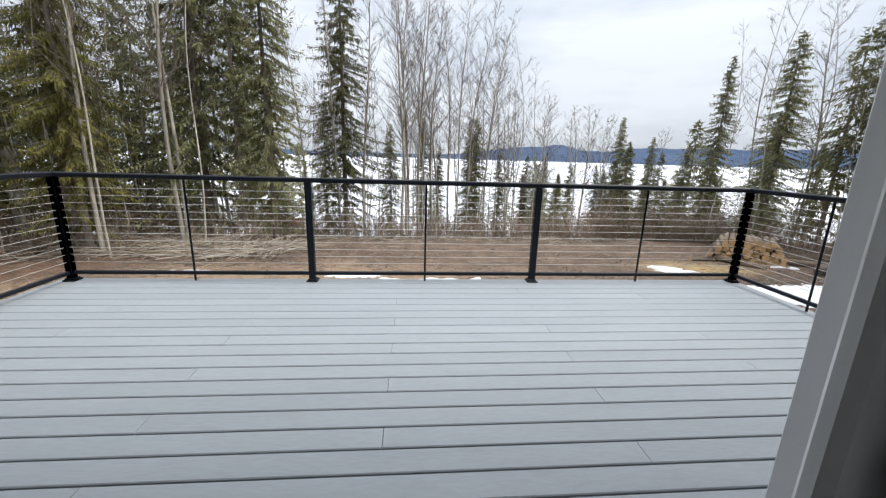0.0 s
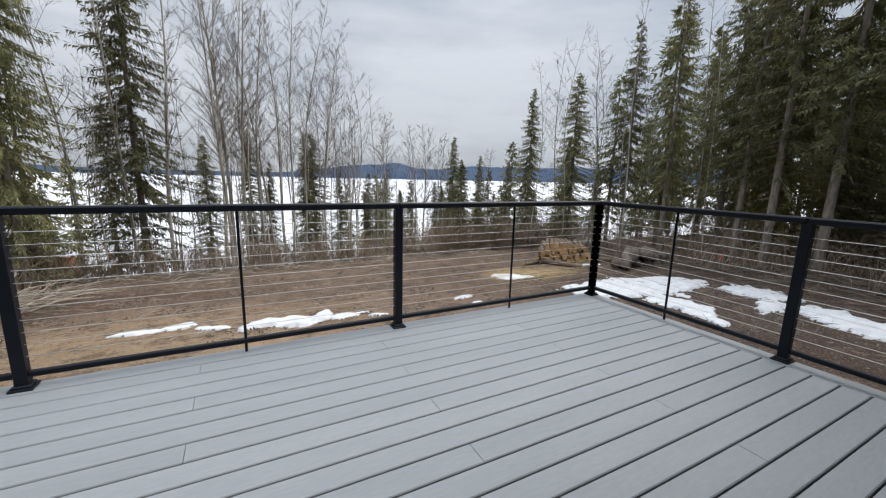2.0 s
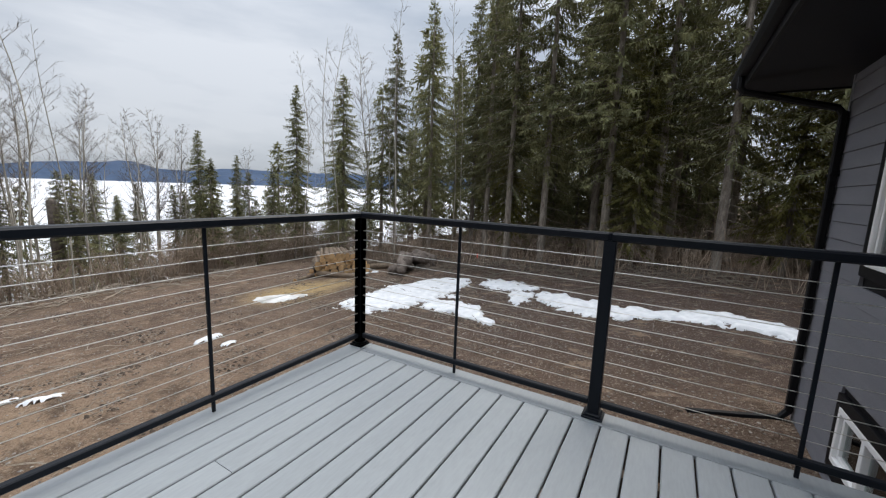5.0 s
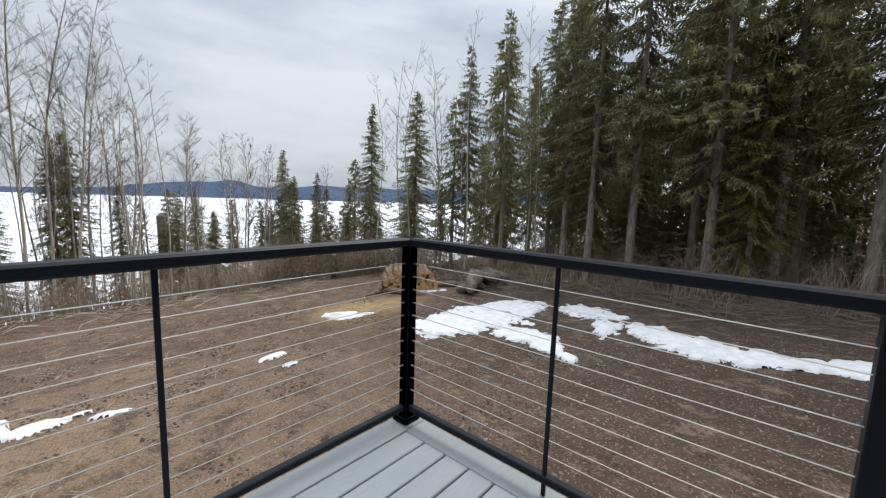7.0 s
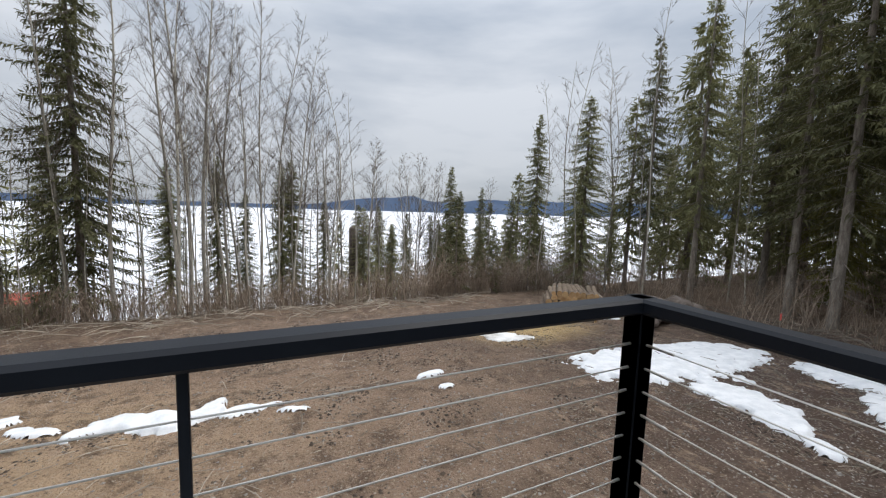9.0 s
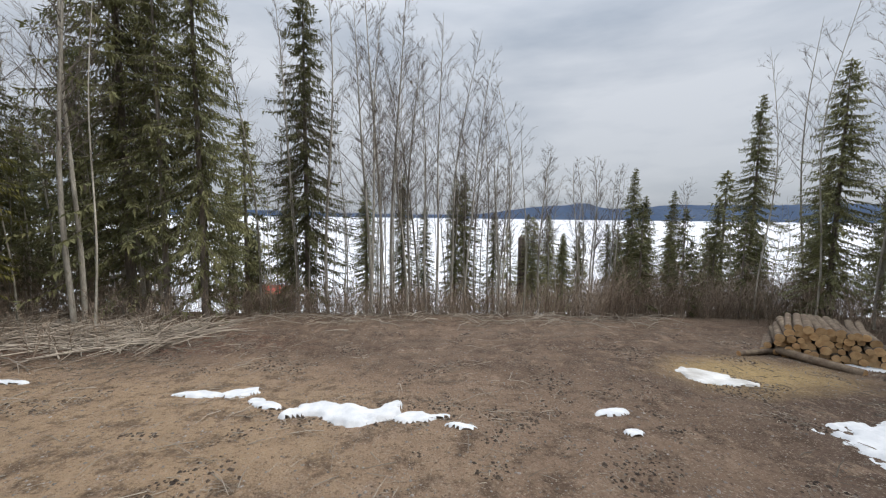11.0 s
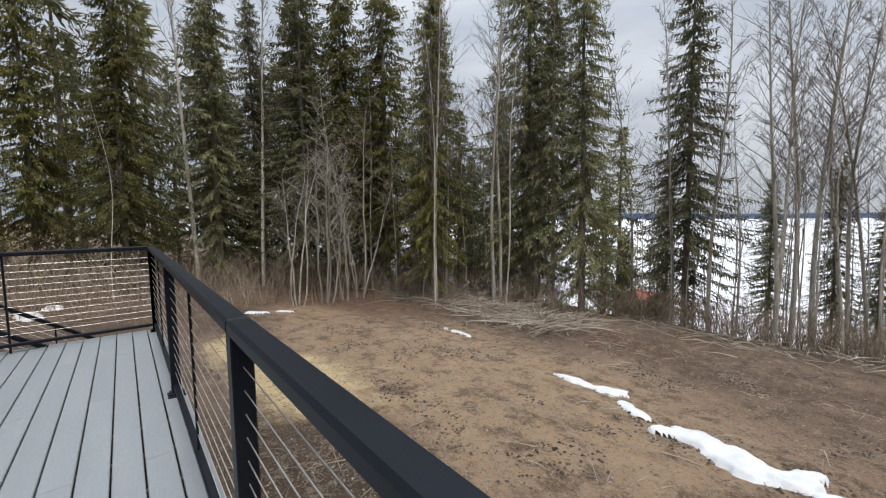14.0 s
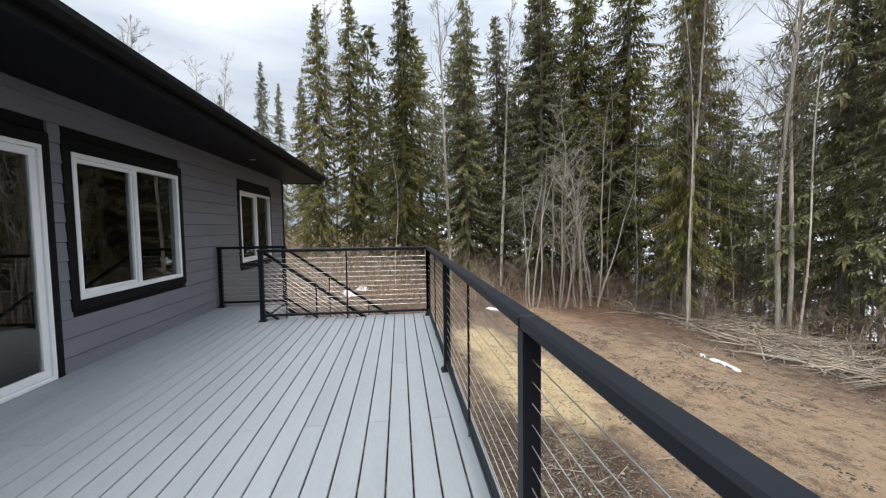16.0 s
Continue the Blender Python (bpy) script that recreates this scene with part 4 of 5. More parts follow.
stake = thing("survey_stake", (17.6, 10.4, ground_z(17.6, 10.4)), "thin wooden survey stake with pink tape", "stake")
part("stake", Geo().box(-0.02, 0.02, -0.012, 0.012, -0.1, 0.75, 0.003), M_STICK, stake)
part("tape", Geo().box(-0.024, 0.024, -0.016, 0.016, 0.52, 0.72, 0.003), M_TAPE, stake, "pink flagging tape")


def cabin():
    c = thing("lakeside_cabin", (-11.9, 43.0, -7.6), "small brown cabin with a red metal roof by the lake", "cabin")
    part("wall", Geo().box(-2.6, 2.6, -2.0, 2.0, -0.8, 3.0, 0.02), M_CABIN, c)
    g = Geo().add([(-3, -2.6, 2.85), (3, -2.6, 2.85), (3, 0, 4.3), (-3, 0, 4.3), (3, 2.6, 2.85), (-3, 2.6, 2.85),
                   (-3, -2.6, 2.7), (3, -2.6, 2.7), (3, 0, 4.15), (-3, 0, 4.15), (3, 2.6, 2.7), (-3, 2.6, 2.7)],
                  [(0, 1, 2, 3), (3, 2, 4, 5), (7, 6, 9, 8), (8, 9, 11, 10), (0, 6, 7, 1), (4, 10, 11, 5), (0, 3, 9, 6), (3, 5, 11, 9), (1, 7, 8, 2), (2, 8, 10, 4)])
    part("roof", g, M_RED, c)
    part("window", Geo().box(-0.5, 0.5, -2.03, -1.98, 1.0, 2.0, 0.01), M_TRIM, c)
    part("footing", Geo().box(-2.5, 2.5, -1.9, 1.9, -7.0, -0.81), M_CONCRETE, c)
    c.scale = (0.45, 0.45, 0.45)


cabin()


# ---- trees ----
def spruce_meshes(seed, h=16.0, reach=2.7, bare=0.12, dense=1.0, mat=M_NEEDLE, dead=True, tuft=1.0):
    """A spruce: tapered trunk, dead lower limbs, and whorls of drooping limbs hung with needle sprays."""
    rnd = random.Random(seed)
    lean = rnd.uniform(-0.012, 0.012)
    trunk = Geo().tube([(lean * z * z / h, 0, z) for z in (-0.3, 0.4, h * 0.3, h * 0.6, h * 0.85, h * 0.99)],
                       [0.20, 0.17, 0.135, 0.09, 0.045, 0.008], 8, cap=False)
    if dead:
        for _ in range(int(46 * (0.4 + bare))):
            z = rnd.uniform(0.6, h * max(0.3, bare + 0.1))
            a, ln = rnd.uniform(0, 6.28), rnd.uniform(0.4, 1.5)
            dx, dy = math.cos(a), math.sin(a)
            trunk.tube([(lean * z, 0, z), (dx * ln * 0.6, dy * ln * 0.6, z - ln * 0.12), (dx * ln, dy * ln, z - ln * rnd.uniform(0.1, 0.5))], [0.018, 0.011, 0.004], 3, cap=False)
    crown = Geo()
    v, f = crown.v, crown.f

    def spray(p, d, ln, wd, droop):
        side = Vector((-d.y, d.x, 0))
        side = side.normalized() if side.length > 1e-4 else Vector((1, 0, 0))
        side = (side + Vector((0, 0, rnd.uniform(-0.5, 0.5)))).normalized()
        tip = p + d * ln + Vector((0, 0, -droop * ln))
        mid = p + d * ln * 0.45 + Vector((0, 0, -droop * ln * 0.25))
        k = len(v)
        v.extend((tuple(p), tuple(mid + side * wd), tuple(tip), tuple(mid - side * wd)))
        f.append((k, k + 1, k + 2))
        f.append((k, k + 2, k + 3))
    z = h * bare
    while z < h * 0.985:
        s = (z - h * bare) / (h * (1 - bare))
        fill = min(1.0, 0.35 + s * 4)
        n_b = int(round((5 + 3.2 * rnd.random()) * dense * (fill if s < 0.2 else 1)))
        lim = reach * ((1 - s) ** 0.75) * (0.62 + 0.38 * min(1, s * 5)) + 0.10
        for _ in range(max(3, n_b)):
            a = rnd.uniform(0, 6.283)
            ln = lim * rnd.uniform(0.6, 1.18)
            d = Vector((math.cos(a), math.sin(a), 0))
            rise = 0.30 * s - 0.18 + rnd.uniform(-0.12, 0.10)
            p0 = Vector((lean * z * z / h, 0, z + rnd.uniform(-0.15, 0.15)))
            n_t = max(3, int(ln / (0.15 * tuft)))
            for i in range(n_t):
                u = ((i + 0.6) / n_t) ** 0.8
                c = p0 + d * ln * u + Vector((0, 0, ln * (rise * u - 0.36 * u * u + 0.20 * u ** 4)))
                for sgn in (-1, 1):
                    b = a + sgn * rnd.uniform(0.5, 1.15)
                    e = Vector((math.cos(b), math.sin(b), rnd.uniform(-0.15, 0.12)))
                    spray(c, e, tuft * rnd.uniform(0.18, 0.38) * (1.12 - 0.5 * u) * (0.5 + 0.5 * min(1, lim)), tuft * rnd.uniform(0.028, 0.058), rnd.uniform(0.25, 0.9))
                if rnd.random() < 0.55:
                    spray(c, Vector((d.x * 0.4, d.y * 0.4, -0.3)), tuft * rnd.uniform(0.18, 0.38) * (0.5 + 0.5 * min(1, lim)), tuft * 0.038, 0.8)
            tip = p0 + d * ln + Vector((0, 0, ln * (rise - 0.14)))
            spray(tip - d * 0.1, d, 0.28 * tuft, 0.05 * tuft, -0.15)
            if lim > 0.5 and dead:
                trunk.tube([p0, p0 + d * ln * 0.55 + Vector((0, 0, ln * (rise * 0.55 - 0.09))), tip], [0.014, 0.009, 0.003], 3, cap=False)
        z += (0.36 - 0.14 * s) / dense ** 0.5
    for _ in range(6):
        spray(Vector((lean * h, 0, h * 0.975)), Vector((rnd.uniform(-.2, .2), rnd.uniform(-.2, .2), 1)), 0.35, 0.03, 0)
    return mesh_of("trunk", trunk, M_BARK, True, False), mesh_of("crown", crown, mat, False, False)


def aspen_meshes(seed, h=13.0, base_r=0.066, bare=0.34, limbs=52, lean=0.05, twigs=7):
    """A leafless aspen: a pale, slightly bent stem and fine rising limbs that fork into twigs."""
    rnd = random.Random(seed)
    stem, fine = Geo(), Geo()
    la = rnd.uniform(0, 6.28)
    w1, w2 = rnd.uniform(-0.26, 0.26), rnd.uniform(-0.22, 0.22)

    def axis(z):
        s = z / h
        off = lean * z * s
        return Vector((math.cos(la) * off + w1 * math.sin(s * 5 + seed), math.sin(la) * off + w2 * math.sin(s * 7 + seed * 2), z))
    n = 12
    stem.tube([axis(h * i / n) if i else axis(0) + Vector((0, 0, -0.3)) for i in range(n + 1)], [base_r * (1 - (i / n) ** 1.2) + 0.006 for i in range(n + 1)], 7, cap=False)
    for k in range(limbs):
        s = bare + (0.97 - bare) * ((k + rnd.random()) / limbs)
        p, a = axis(h * s), rnd.uniform(0, 6.283)
        ln = h * (0.16 * (1 - s) ** 0.7 + 0.03) * rnd.uniform(0.35, 1.25)
        d = Vector((math.cos(a), math.sin(a), rnd.uniform(0.5, 1.7))).normalized()
        q1 = p + d * ln * 0.5 + Vector((0, 0, ln * 0.05))
        q2 = q1 + (d + Vector((rnd.uniform(-.25, .25), rnd.uniform(-.25, .25), 0.25))).normalized() * ln * 0.5
        r = base_r * (1 - s) * 0.30 + 0.004
        fine.tube([p, q1, q2], [r, r * 0.65, 0.0035], 4, cap=False)
        for j in range(twigs):
            u = rnd.uniform(0.25, 1.0)
            o = p.lerp(q1, u * 2) if u < 0.5 else q1.lerp(q2, u * 2 - 1)
            e = (d + Vector((rnd.uniform(-.9, .9), rnd.uniform(-.9, .9), rnd.uniform(-.2, .7)))).normalized()
            tl = ln * rnd.uniform(0.22, 0.5)
            o2 = o + e * tl
            fine.tube([o, o.lerp(o2, 0.5) + Vector((rnd.uniform(-.04, .04), rnd.uniform(-.04, .04), 0.03)), o2], [0.0048, 0.0036, 0.0018], 3, cap=False)
            for _ in range(2):
                e2 = (e + Vector((rnd.uniform(-.8, .8), rnd.uniform(-.8, .8), rnd.uniform(-.2, .5)))).normalized()
                b0 = o.lerp(o2, rnd.uniform(0.3, 0.9))
                fine.tube([b0, b0 + e2 * tl * rnd.uniform(0.4, 0.7)], [0.0034, 0.0015], 3, cap=False)
    return mesh_of("stem", stem, M_ASPEN, True, False), mesh_of("canopy", fine, M_TWIG, False, False)


def alder_meshes(seed, h=8.0, stems=4):
    """A bare alder clump: crooked stems that spread from one root and fork into fine twigs."""
    rnd = random.Random(seed)
    stem, fine = Geo(), Geo()
    for k in range(stems):
        a = 6.283 * k / stems + rnd.uniform(-0.4, 0.4)
        out, hh = rnd.uniform(0.02, 0.17), h * rnd.uniform(0.55, 1.0)
        p = Vector((math.cos(a) * 0.15, math.sin(a) * 0.15, -0.2))
        d = Vector((math.cos(a) * out, math.sin(a) * out, 1)).normalized()
        path = [p.copy()]
        for _ in range(9):
            d = (d + Vector((rnd.uniform(-.18, .18), rnd.uniform(-.18, .18), 0.06))).normalized()
            p = p + d * hh / 9
            path.append(p.copy())
        r0 = rnd.uniform(0.016, 0.034)
        stem.tube(path, [r0 * (1 - (i / 9) ** 1.3) + 0.006 for i in range(10)], 6, cap=False)
        for _ in range(18):
            i = rnd.randint(3, 8)
            o = path[i].lerp(path[i + 1], rnd.random())
            b = rnd.uniform(0, 6.283)
            e = Vector((math.cos(b), math.sin(b), rnd.uniform(0.3, 1.4))).normalized()
            ln = rnd.uniform(0.4, 1.5)
            q1 = o + e * ln * 0.5
            q2 = q1 + (e + Vector((rnd.uniform(-.4, .4), rnd.uniform(-.4, .4), rnd.uniform(0, .5)))).normalized() * ln * 0.5
            fine.tube([o, q1, q2], [0.008, 0.005, 0.0025], 3, cap=False)
            for _ in range(4):
                s = o.lerp(q2, rnd.uniform(0.25, 1))
                fine.tube([s, s + Vector((rnd.uniform(-.5, .5), rnd.uniform(-.5, .5), rnd.uniform(-.15, .45)))], [0.0045, 0.0018], 3, cap=False)
    return mesh_of("stem", stem, M_ALDER, True, False), mesh_of("canopy", fine, M_ALDER, False, False)


def grown(name, meshes, parts, label, category, group):
    t = thing(name, (0, 0, 0), label, category, group)
    for nm, me in zip(parts, meshes):
        part(nm, me, None, t)
    return t


SPRUCE_LABELS = {"full": "dense dark green spruce with drooping limbs", "tall": "tall spruce with a bare lower trunk and dead twigs", "lit": "spruce with hanging sprays, needles coloured olive as if lit"}
SPRUCES = {
    "full": [grown("spruce_tree", spruce_meshes(s, bare=0.05, reach=3.1, dense=1.12), ("trunk", "crown"), SPRUCE_LABELS["full"], "tree", "spruces") for s in (1, 2, 3)],
    "tall": [grown("spruce_tree", spruce_meshes(s, bare=0.24, reach=2.5, dense=1.0), ("trunk", "crown"), SPRUCE_LABELS["tall"], "tree", "spruces") for s in (4, 5, 6)],
    "lit": [grown("spruce_tree", spruce_meshes(s, bare=0.08, reach=3.0, dense=1.25, mat=M_NEEDLE_LIT), ("trunk", "crown"), SPRUCE_LABELS["lit"], "tree", "spruces") for s in (7, 8)],
    "far": [grown("spruce_tree", spruce_meshes(s, bare=0.10, reach=2.7, dense=0.6, tuft=1.8, dead=False), ("trunk", "crown"), SPRUCE_LABELS["full"], "tree", "spruces") for s in (9, 10)],
    "back": [grown("spruce_tree", spruce_meshes(s, bare=0.10, reach=2.7, dense=0.85, tuft=1.15, dead=False), ("trunk", "crown"), SPRUCE_LABELS["full"], "tree", "spruces") for s in (11, 12)],
}
ASPENS = {
    "aspen": [grown("aspen_tree", aspen_meshes(s), ("stem", "canopy"), "bare leafless aspen with a pale thin trunk", "tree", "aspens") for s in (1, 2, 3, 4)],
    "leaning": [grown("aspen_tree", aspen_meshes(s, lean=0.17, base_r=0.052, bare=0.34), ("stem", "canopy"), "leaning leafless aspen with a grey trunk", "tree", "aspens") for s in (5, 6)],
    "slim": [grown("aspen_tree", aspen_meshes(s, base_r=0.034, bare=0.42, limbs=24, twigs=4), ("stem", "canopy"), "slim young aspen with pale bark", "tree", "aspens") for s in (7, 8)],
    "alder": [grown("alder_shrub", alder_meshes(s), ("stem", "canopy"), "bare grey alder clump with spreading crooked stems", "shrub", "alders") for s in (9, 10, 11)],
}
USED = set()
PICK = random.Random(77)


def plant(pool, kind, x, y, h, wide=1.0, ref=16.0):
    src = PICK.choice(pool[kind])
    s = h / ref
    wide *= {"full": 0.85, "lit": 0.74, "tall": 0.85}.get(kind, 1.0)
    m = Matrix.Translation((x, y, slope(x, y) - 0.05)) @ Matrix.Rotation(PICK.uniform(0, 6.28), 4, "Z") @ Matrix.Diagonal((s * wide, s * wide, s, 1))
    if src.name in USED:
        return copy_thing(src, m @ Matrix.Diagonal((*[1 / k for k in src.scale], 1)))
    USED.add(src.name)
    src.matrix_basis = m
    return src


# the trees that stand out, by where they stand and how tall they are: x, y, height, breadth
for x, y, h, w in ((-2.9, 25.4, 17.2, 1.05), (-5.7, 21.1, 17.5, 0.85), (-9.1, 21.7, 20.5, 1.15), (5.5, 28.3, 8.8, 1.2), (-0.3, 28.0, 8.1, 1.1),
                   (10.0, 31.6, 7.6, 1.2), (11.7, 32.2, 7.8, 1.2), (12.0, 29.9, 5.8, 1.2), (-9.6, 33.5, 7.5, 1.0), (-8.4, 31.5, 6.5, 1.1), (-10.4, 35.0, 7.0, 1.0), (1.8, 27.8, 8.5, 1.0), (-4.4, 27.2, 9.0, 1.0), (3.0, 30.0, 7.5, 1.0), (7.4, 29.5, 7.0, 1.0), (16.2, 28.0, 7.5, 1.0), (18.0, 28.4, 8.0, 1.0), (9.5, 27.8, 6.1, 1.5), (11.4, 28.3, 5.2, 1.3)):
    plant(SPRUCES, "full", x, y, h, w)
for x, y, h, w in ((-11.2, 16.9, 17.0, 0.95), (-16.4, 17.5, 20.0, 1.3), (-18.6, 15.8, 20.0, 1.35), (-20.1, 14.0, 19.0, 1.5), (-21.2, 2.2, 17.2, 1.0), (-19.9, 0.5, 15.8, 1.0),
                   (-19.4, 5.3, 17.2, 1.05), (-23.6, -1.3, 12.9, 0.9)):
    plant(SPRUCES, "lit", x, y, h, w)
for x, y, h, w in ((20.4, 4.6, 10.5, 1.2), (21.0, -0.4, 12.0, 1.2), (23.0, 11.0, 13.0, 1.0)):
    plant(SPRUCES, "lit", x, y, h, w)
for x, y, h, w in ((-20.0, 9.2, 17.4, 1.05), (-16.9, 12.8, 18.0, 1.0), (-21.5, 11.6, 17.3, 1.05), (-34.4, -7.4, 18.3, 0.65), (-36.7, -6.6, 17.3, 0.6), (-40.6, -13.6, 17.4, 0.6)):
    plant(SPRUCES, "full", x, y, h, w)
for x, y, h, w in ((19.9, 24.8, 11.4, 0.95), (20.7, 21.4, 11.2, 1.2), (14.8, 26.9, 8.6, 0.95), (17.0, 26.8, 5.6, 1.1), (19.3, 26.5, 6.9, 1.0), (14.1, 28.3, 5.9, 1.1), (4.9, 27.5, 8.3, 0.95)):
    plant(SPRUCES, "full", x, y, h, w)
for x, y, h, w in ((22.0, 18.3, 13.3, 0.95), (22.4, 16.0, 14.6, 1.05), (23.6, 13.7, 14.6, 1.1), (22.1, 12.1, 16.0, 1.1), (20.7, 10.3, 16.4, 1.1), (20.9, 8.6, 17.2, 1.15),
                   (27.1, 7.5, 18.8, 1.2), (24.0, 3.3, 17.5, 1.15), (23.8, 1.0, 17.0, 1.15), (27.1, 13.8, 18.8, 1.0), (20.1, 1.7, 17.0, 1.2), (21.0, 3.9, 17.2, 1.2),
                   (19.6, -1.2, 17.0, 1.2), (21.4, -3.0, 16.5, 1.2), (18.0, -5.0, 16.0, 1.2), (23.2, -2.2, 17.5, 1.2), (20.6, 5.8, 17.4, 1.2), (22.6, 6.6, 17.8, 1.2), (-7.0, 20.8, 15.5, 0.9), (-13.4, 19.0, 17.0, 1.0)):
    plant(SPRUCES, "tall", x, y, h, w)
for x, y, h in ((-8.8, 18.8, 17.2), (-9.0, 19.0, 16.4), (-11.0, 17.8, 16.0), (-8.9, 22.1, 17.6), (-8.6, 22.3, 17.0), (-3.1, 24.3, 15.0), (-1.5, 24.7, 15.8), (0.7, 22.8, 14.0),
                (0.4, 25.1, 15.8), (1.5, 25.2, 16.8), (2.2, 26.3, 14.8), (0.8, 26.1, 17.8), (1.8, 27.3, 16.4), (-10.4, 16.4, 15.0), (-10.2, 22.4, 16.0),
                (-19.2, 8.0, 19.8), (-18.6, 11.0, 18.0), (-26.0, 0.4, 20.9)):
    plant(ASPENS, "aspen", x, y, h, 1.0, 13.0)
for x, y, h in ((-5.2, 25.0, 14.6), (2.9, 26.3, 15.0), (3.8, 25.3, 14.0), (4.5, 26.3, 14.2), (5.9, 27.2, 13.9), (6.8, 27.1, 12.3), (-9.9, 23.6, 15.4), (3.3, 24.3, 13.4), (5.2, 25.0, 12.6)):
    plant(ASPENS, "leaning", x, y, h, 1.0, 13.0)
for x, y, h in ((7.3, 27.0, 9.8), (8.4, 28.9, 10.8), (10.4, 30.4, 11.4), (11.3, 31.2, 11.4), (13.1, 29.5, 10.3), (13.8, 29.3, 10.4), (14.3, 28.0, 9.0), (9.3, 25.8, 9.2), (12.5, 26.8, 9.0),
                (13.4, 26.4, 8.5), (17.6, 26.4, 7.6), (22.4, 21.0, 12.9), (7.4, 26.2, 9.5), (11.8, 27.1, 9.0), (-30.3, -9.1, 17.4)):
    plant(ASPENS, "aspen", x, y, h, 1.05, 13.0)
for x, y, h, w in ((-30.3, -16.0, 20.6, 1.5), (-30.9, -17.4, 19.0, 1.5), (-30.2, -11.8, 16.4, 1.4)):
    plant(ASPENS, "aspen", x, y, h, w, 13.0)
for x, y, h in ((19.6, 21.1, 13.8), (20.3, 17.2, 14.0), (23.1, 14.8, 14.4), (-16.5, 4.9, 7.8), (18.8, 22.6, 12.0), (21.0, 19.6, 13.0), (-7.7, 18.3, 12.6), (-9.7, 16.0, 13.0)):
    plant(ASPENS, "slim", x, y, h, 1.0, 13.0)
for x, y, h in ((-12.5, 10.7, 9.0), (-12.7, 12.0, 10.5), (-13.6, 14.1, 10.5), (-15.6, 17.6, 8.0), (-13.0, 13.1, 8.0)):
    plant(ASPENS, "alder", x, y, h, 1.0, 8.0)

# the woods behind them
rnd = random.Random(12)


def wood(count, area, kind, h, wide, pool=SPRUCES, ref=16.0, gap=1.6):
    placed = []
    for _ in range(count * 12):
        if len(placed) >= count:
            break
        x, y = area(rnd)
        if any((x - a) ** 2 + (y - b) ** 2 < gap * gap for a, b in placed):
            continue
        placed.append((x, y))
        plant(pool, kind, x, y, rnd.uniform(*h), rnd.uniform(*wide), ref)


wood(26, lambda r: (r.uniform(25, 38), r.uniform(-10, 12)), "far", (4, 8), (1.6, 2.2), gap=1.8)
wood(8, lambda r: (r.uniform(26, 42), r.uniform(-6, 16)), "far", (12, 16), (0.9, 1.3), gap=2.4)
wood(30, lambda r: (r.uniform(25, 42), r.uniform(1, 22)), "far", (9, 16), (0.8, 1.2), gap=2.2)
wood(10, lambda r: (r.uniform(14, 30), r.uniform(-14, -3)), "far", (15, 20), (1.0, 1.4), gap=2.2)
wood(22, lambda r: (r.uniform(-38, -23), r.uniform(2.5, 26)), "far", (14, 18), (0.9, 1.3), gap=2.2)
wood(11, lambda r: (r.uniform(-26, -13), r.uniform(20, 30)), "back", (11, 15), (0.9, 1.2), gap=2.4)
wood(16, lambda r: (r.uniform(-30, -7), r.uniform(27, 38)), "far", (10, 15), (1.0, 1.4), gap=2.0)
wood(14, lambda r: (r.uniform(21, 42), r.uniform(19, 33)), "far", (8, 12), (1.0, 1.3), gap=2.0)
wood(9, lambda r: (r.uniform(8, 22), r.uniform(29, 36)), "far", (5, 9), (0.9, 1.3), gap=1.6)
wood(64, lambda r: (r.uniform(-7, 8), r.uniform(22.8, 33)), "slim", (7, 13), (0.9, 1.2), ASPENS, 13.0, 0.7)
wood(40, lambda r: (r.uniform(8, 24), r.uniform(23.5, 33)), "slim", (4, 8), (0.9, 1.2), ASPENS, 13.0, 0.9)
wood(24, lambda r: (r.uniform(-20, -9), r.uniform(15, 25)), "slim", (9, 15), (0.9, 1.2), ASPENS, 13.0, 1.0)
wood(12, lambda r: (r.uniform(20, 30), r.uniform(10, 24)), "slim", (10, 15), (0.9, 1.2), ASPENS, 13.0, 1.0)

wood(16, lambda r: (r.uniform(13, 22), r.uniform(23, 30)), "far", (3, 6), (1.0, 1.5), gap=1.2)

snag = thing("broken_snag", (8.9, 28.3, slope(8.9, 28.3)), "dark broken dead trunk with bent twigs", "snag")
part("trunk", Geo().tube([(0, 0, -0.3), (0.03, 0, 2.5), (0, 0.02, 4.9), (0.05, 0.02, 5.0)], [0.26, 0.22, 0.2, 0.05], 9), M_OLDLOG, snag, smooth=True)
stub = thing("birch_stub", (-14.6, 18.2, slope(-14.6, 18.2)), "thick broken birch trunk with peeling pale bark", "snag")
part("trunk", Geo().tube([(0, 0, -0.3), (0.02, 0, 2.0), (0, 0.03, 3.8), (0.06, 0, 4.0)], [0.30, 0.25, 0.22, 0.1], 10), M_ASPEN, stub, smooth=True)


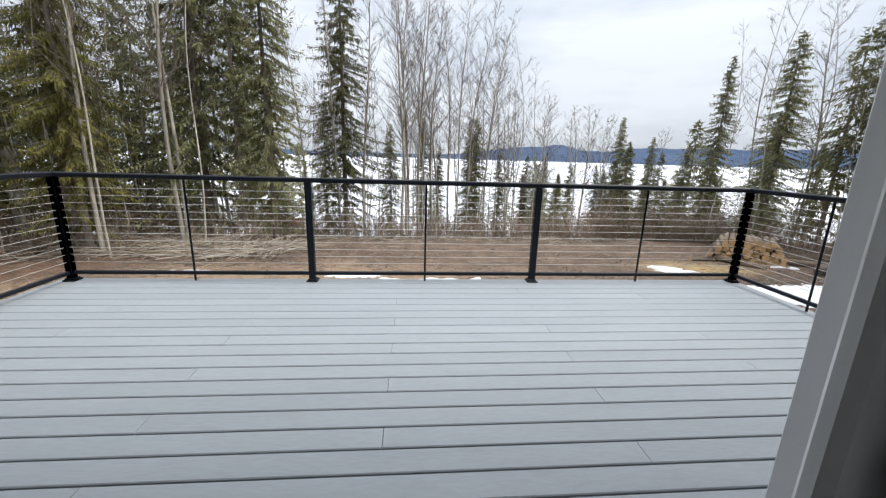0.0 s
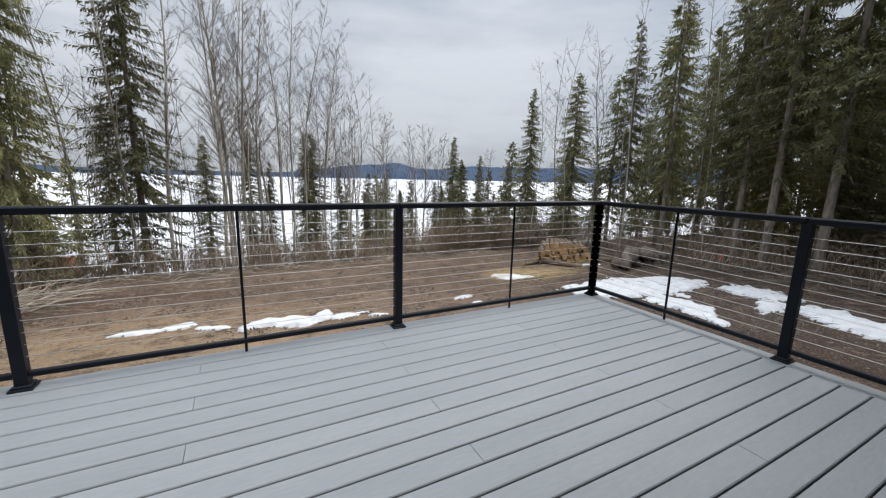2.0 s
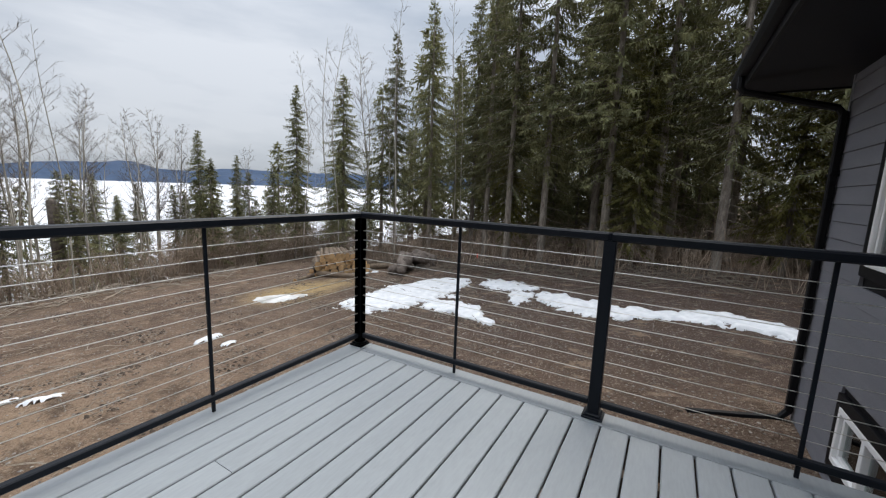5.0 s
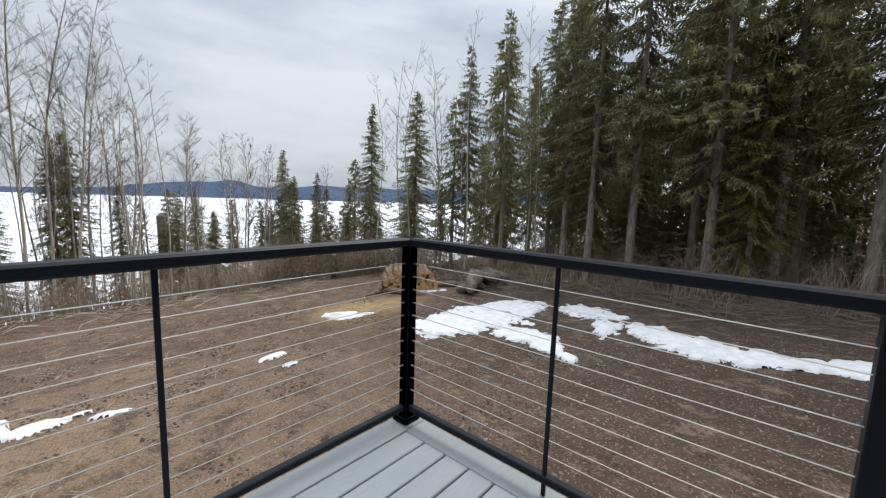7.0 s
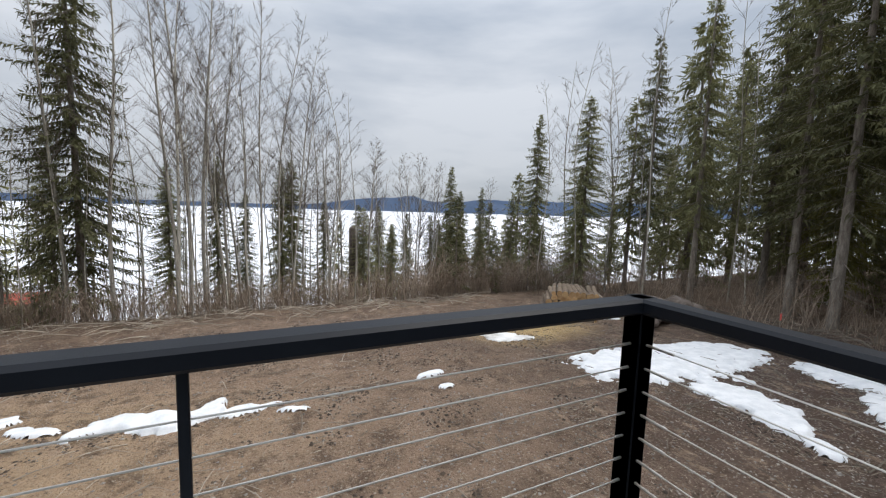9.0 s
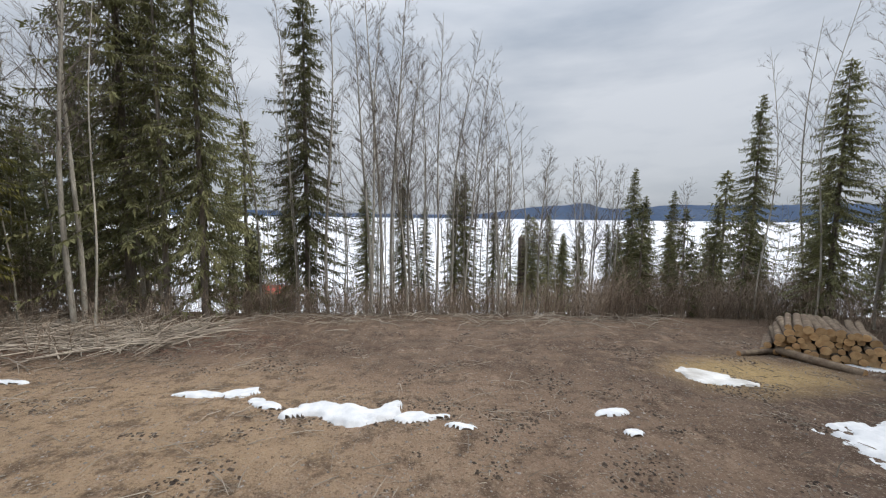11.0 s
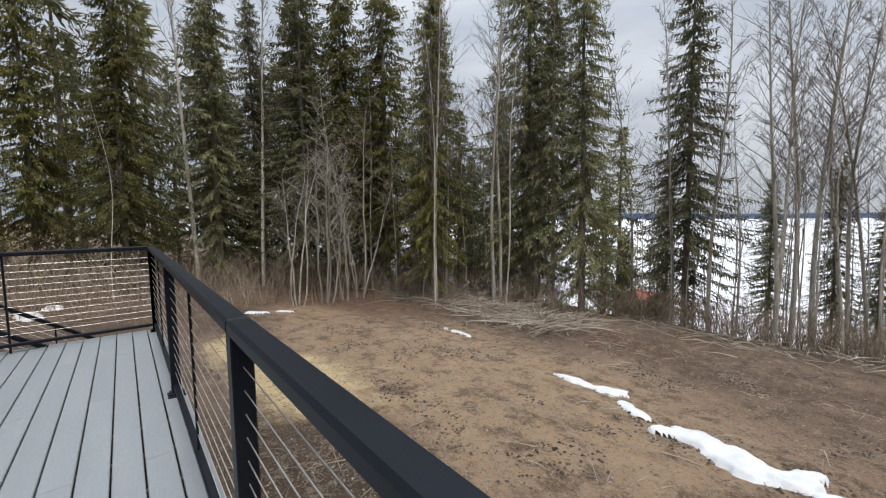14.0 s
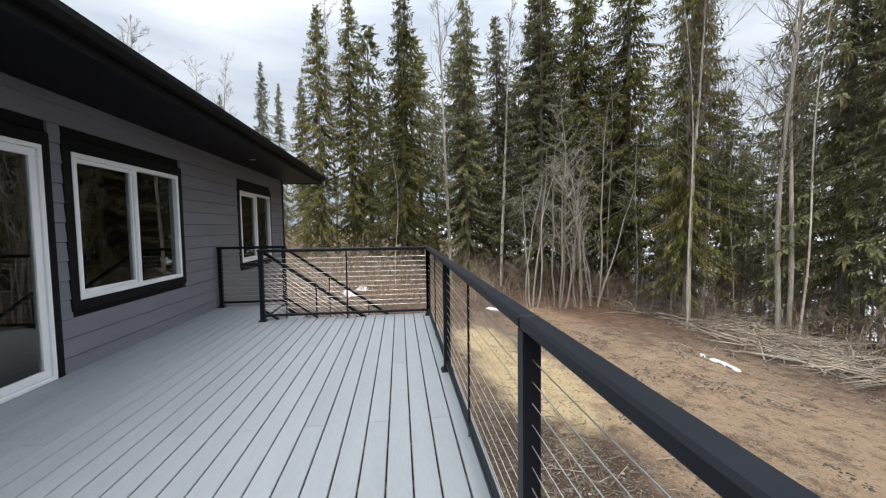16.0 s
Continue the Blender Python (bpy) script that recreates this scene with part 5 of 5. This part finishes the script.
def undergrowth(label, count, area, h, seed):
    r = random.Random(seed)
    g = Geo()
    for _ in range(count):
        x, y = area(r)
        z, hh = slope(x, y), r.uniform(*h)
        for _ in range(r.randint(1, 3)):
            a, s = r.uniform(0, 6.28), r.uniform(0.1, 0.6)
            tip = Vector((x + math.cos(a) * s * hh, y + math.sin(a) * s * hh, z + hh * r.uniform(0.6, 1)))
            mid = Vector((x, y, z)).lerp(tip, 0.5) + Vector((0, 0, 0.12 * hh))
            g.tube([(x, y, z - 0.1), mid, tip], [0.009, 0.006, 0.002], 3, cap=False)
            for _ in range(3):
                o = Vector((x, y, z)).lerp(tip, r.uniform(0.3, 0.95))
                g.tube([o, o + Vector((r.uniform(-.35, .35), r.uniform(-.35, .35), r.uniform(-.05, .4))) * hh * 0.6], [0.005, 0.002], 3, cap=False)
    return tagged(part("undergrowth", g, M_BRUSH), label, "undergrowth", kind="stuff")


undergrowth("bare brown brush under the trees", 1000, lambda r: (r.uniform(-30, -5), max(15.5, r.gauss(20, 2.5))), (0.5, 2.2), 31)
undergrowth("bare brown brush under the trees", 1500, lambda r: (min(-12.5, r.gauss(-18, 3.5)), r.uniform(-3, 20)), (0.5, 2.6), 32)
undergrowth("bare brown brush on the lake bank", 2200, lambda r: (r.uniform(-6, 24), 22.3 + abs(r.gauss(0, 3))), (0.5, 2.2), 33)
undergrowth("tall bare brush on the lake bank", 700, lambda r: (r.uniform(11, 24), 22.0 + abs(r.gauss(0, 3))), (1.5, 3.4), 39)
undergrowth("bare brown brush along the forest edge", 1250, lambda r: (max(17.8, r.gauss(21.5, 2.6)), r.uniform(-12, 24)), (0.5, 2.4), 34)
undergrowth("tall bare brush deep in the woods", 750, lambda r: (r.uniform(23.5, 36), r.uniform(-6, 22)), (1.5, 4.0), 37)
undergrowth("tall bare brush deep in the woods", 600, lambda r: (r.uniform(-26, -8.5), r.uniform(20.5, 27)), (1.5, 4.0), 38)

# ---- deck boards and siding planks ----
deck = thing("floor_deck", (0, 0, 0), "grey composite deck boards with narrow gaps", "deck", kind="structure")
PITCH, TOP = 0.149, 0.0


def board_mesh(length, width, b=0.005):
    g = Geo()
    h = width / 2
    prof = ((-h, -0.025), (h, -0.025), (h, -b), (h - b, 0), (-h + b, 0), (-h, -b))
    for x in (0, length):
        g.v += [(x, y, z) for y, z in prof]
    g.f = [(i, (i + 1) % 6, 6 + (i + 1) % 6, 6 + i) for i in range(6)] + [tuple(range(6)), tuple(range(11, 5, -1))]
    return mesh_of("board", g, M_DECK)


BOARDS = {}
rows_n = 25
for r_ in range(rows_n):
    y = 5.362 - PITCH * (r_ + 0.5)
    if y < WALL_Y + 0.05:
        break
    left = -3.66 if y < 2.90 else -2.49
    joints = ((0.93,), (-1.49, 2.17), (-0.26, 3.40))[r_ % 3]
    edges = [left, *[j for j in joints], 4.712]
    for a, b in zip(edges, edges[1:]):
        key = round(b - a - 0.003, 3)
        if key not in BOARDS:
            BOARDS[key] = board_mesh(key, PITCH - 0.0095)
        o = part("board", BOARDS[key], M_DECK, deck)
        o.location = (a, y, TOP)
border = mesh_of("border_board", Geo().box(-2.49, 4.867, 5.367, 5.517, -0.025, -0.0005, 0.004), M_DECK)
part("border_board", border, M_DECK, deck)
part("border_board", mesh_of("border_board", Geo().box(4.717, 4.867, 1.76, 5.363, -0.025, -0.0005, 0.004), M_DECK), M_DECK, deck)
part("ledger_strip", Geo().box(-3.66, 4.71, WALL_Y - 0.01, WALL_Y + 0.055, -0.025, -0.001, 0.003), M_DECK, deck)
rim = deck
part("rim_board", Geo().box(-2.46, 4.85, 5.46, 5.50, -0.28, -0.026, 0.004), M_DECK, rim)
part("rim_board", Geo().box(4.81, 4.85, 1.76, 5.459, -0.28, -0.026, 0.004), M_DECK, rim)
part("rim_board", Geo().box(-2.47, -2.43, 2.93, 5.459, -0.28, -0.026, 0.004), M_DECK, rim)
part("rim_board", Geo().box(-3.65, -2.431, 2.88, 2.92, -0.28, -0.026, 0.004), M_DECK, rim)
for i in range(19):
    x = -2.4 + i * 0.4
    part("joist", Geo().box(x - 0.019, x + 0.019, WALL_Y + 0.01, 5.455, -0.26, -0.03), M_LUMBER, rim)
part("joist", Geo().box(-3.64, -3.60, WALL_Y + 0.01, 2.875, -0.26, -0.03), M_LUMBER, rim)
for x in (-2.3, 1.2, 4.65):
    part("support_post", Geo().box(x - 0.07, x + 0.07, 5.0, 5.14, ground_z(x, 5.07) - 0.2, -0.26, 0.006), M_LUMBER, rim)
part("beam", Geo().box(-2.42, 4.8, 5.02, 5.12, -0.46, -0.262, 0.004), M_LUMBER, rim)

wall = bpy.data.objects["wall_front"]
EXPOSE = 0.19
PLANKS = {}
z = FOOT
while z < SOFFIT - 0.01:
    for a, b in spans(z + 0.01, min(z + EXPOSE, SOFFIT) - 0.01, 0.09):
        if b - a < 0.03:
            continue
        # The 6 mm gap bares the black backing as a painted lap shadow.
        hgt = min(EXPOSE - 0.006, SOFFIT - z)
        key = (round(b - a, 3), round(hgt, 3))
        if key not in PLANKS:
            g = Geo()
            for x in (0, key[0]):
                g.v += [(x, WALL_Y - 0.014, 0), (x, WALL_Y + 0.017, 0), (x, WALL_Y + 0.019, 0.004), (x, WALL_Y + 0.007, hgt), (x, WALL_Y - 0.014, hgt)]
            g.f = [(i, (i + 1) % 5, 5 + (i + 1) % 5, 5 + i) for i in range(5)] + [(0, 1, 2, 3, 4), (9, 8, 7, 6, 5)]
            PLANKS[key] = mesh_of("plank", g, M_SIDING)
        o = part("plank", PLANKS[key], M_SIDING, wall)
        o.location = (a, 0, z)
    z += EXPOSE
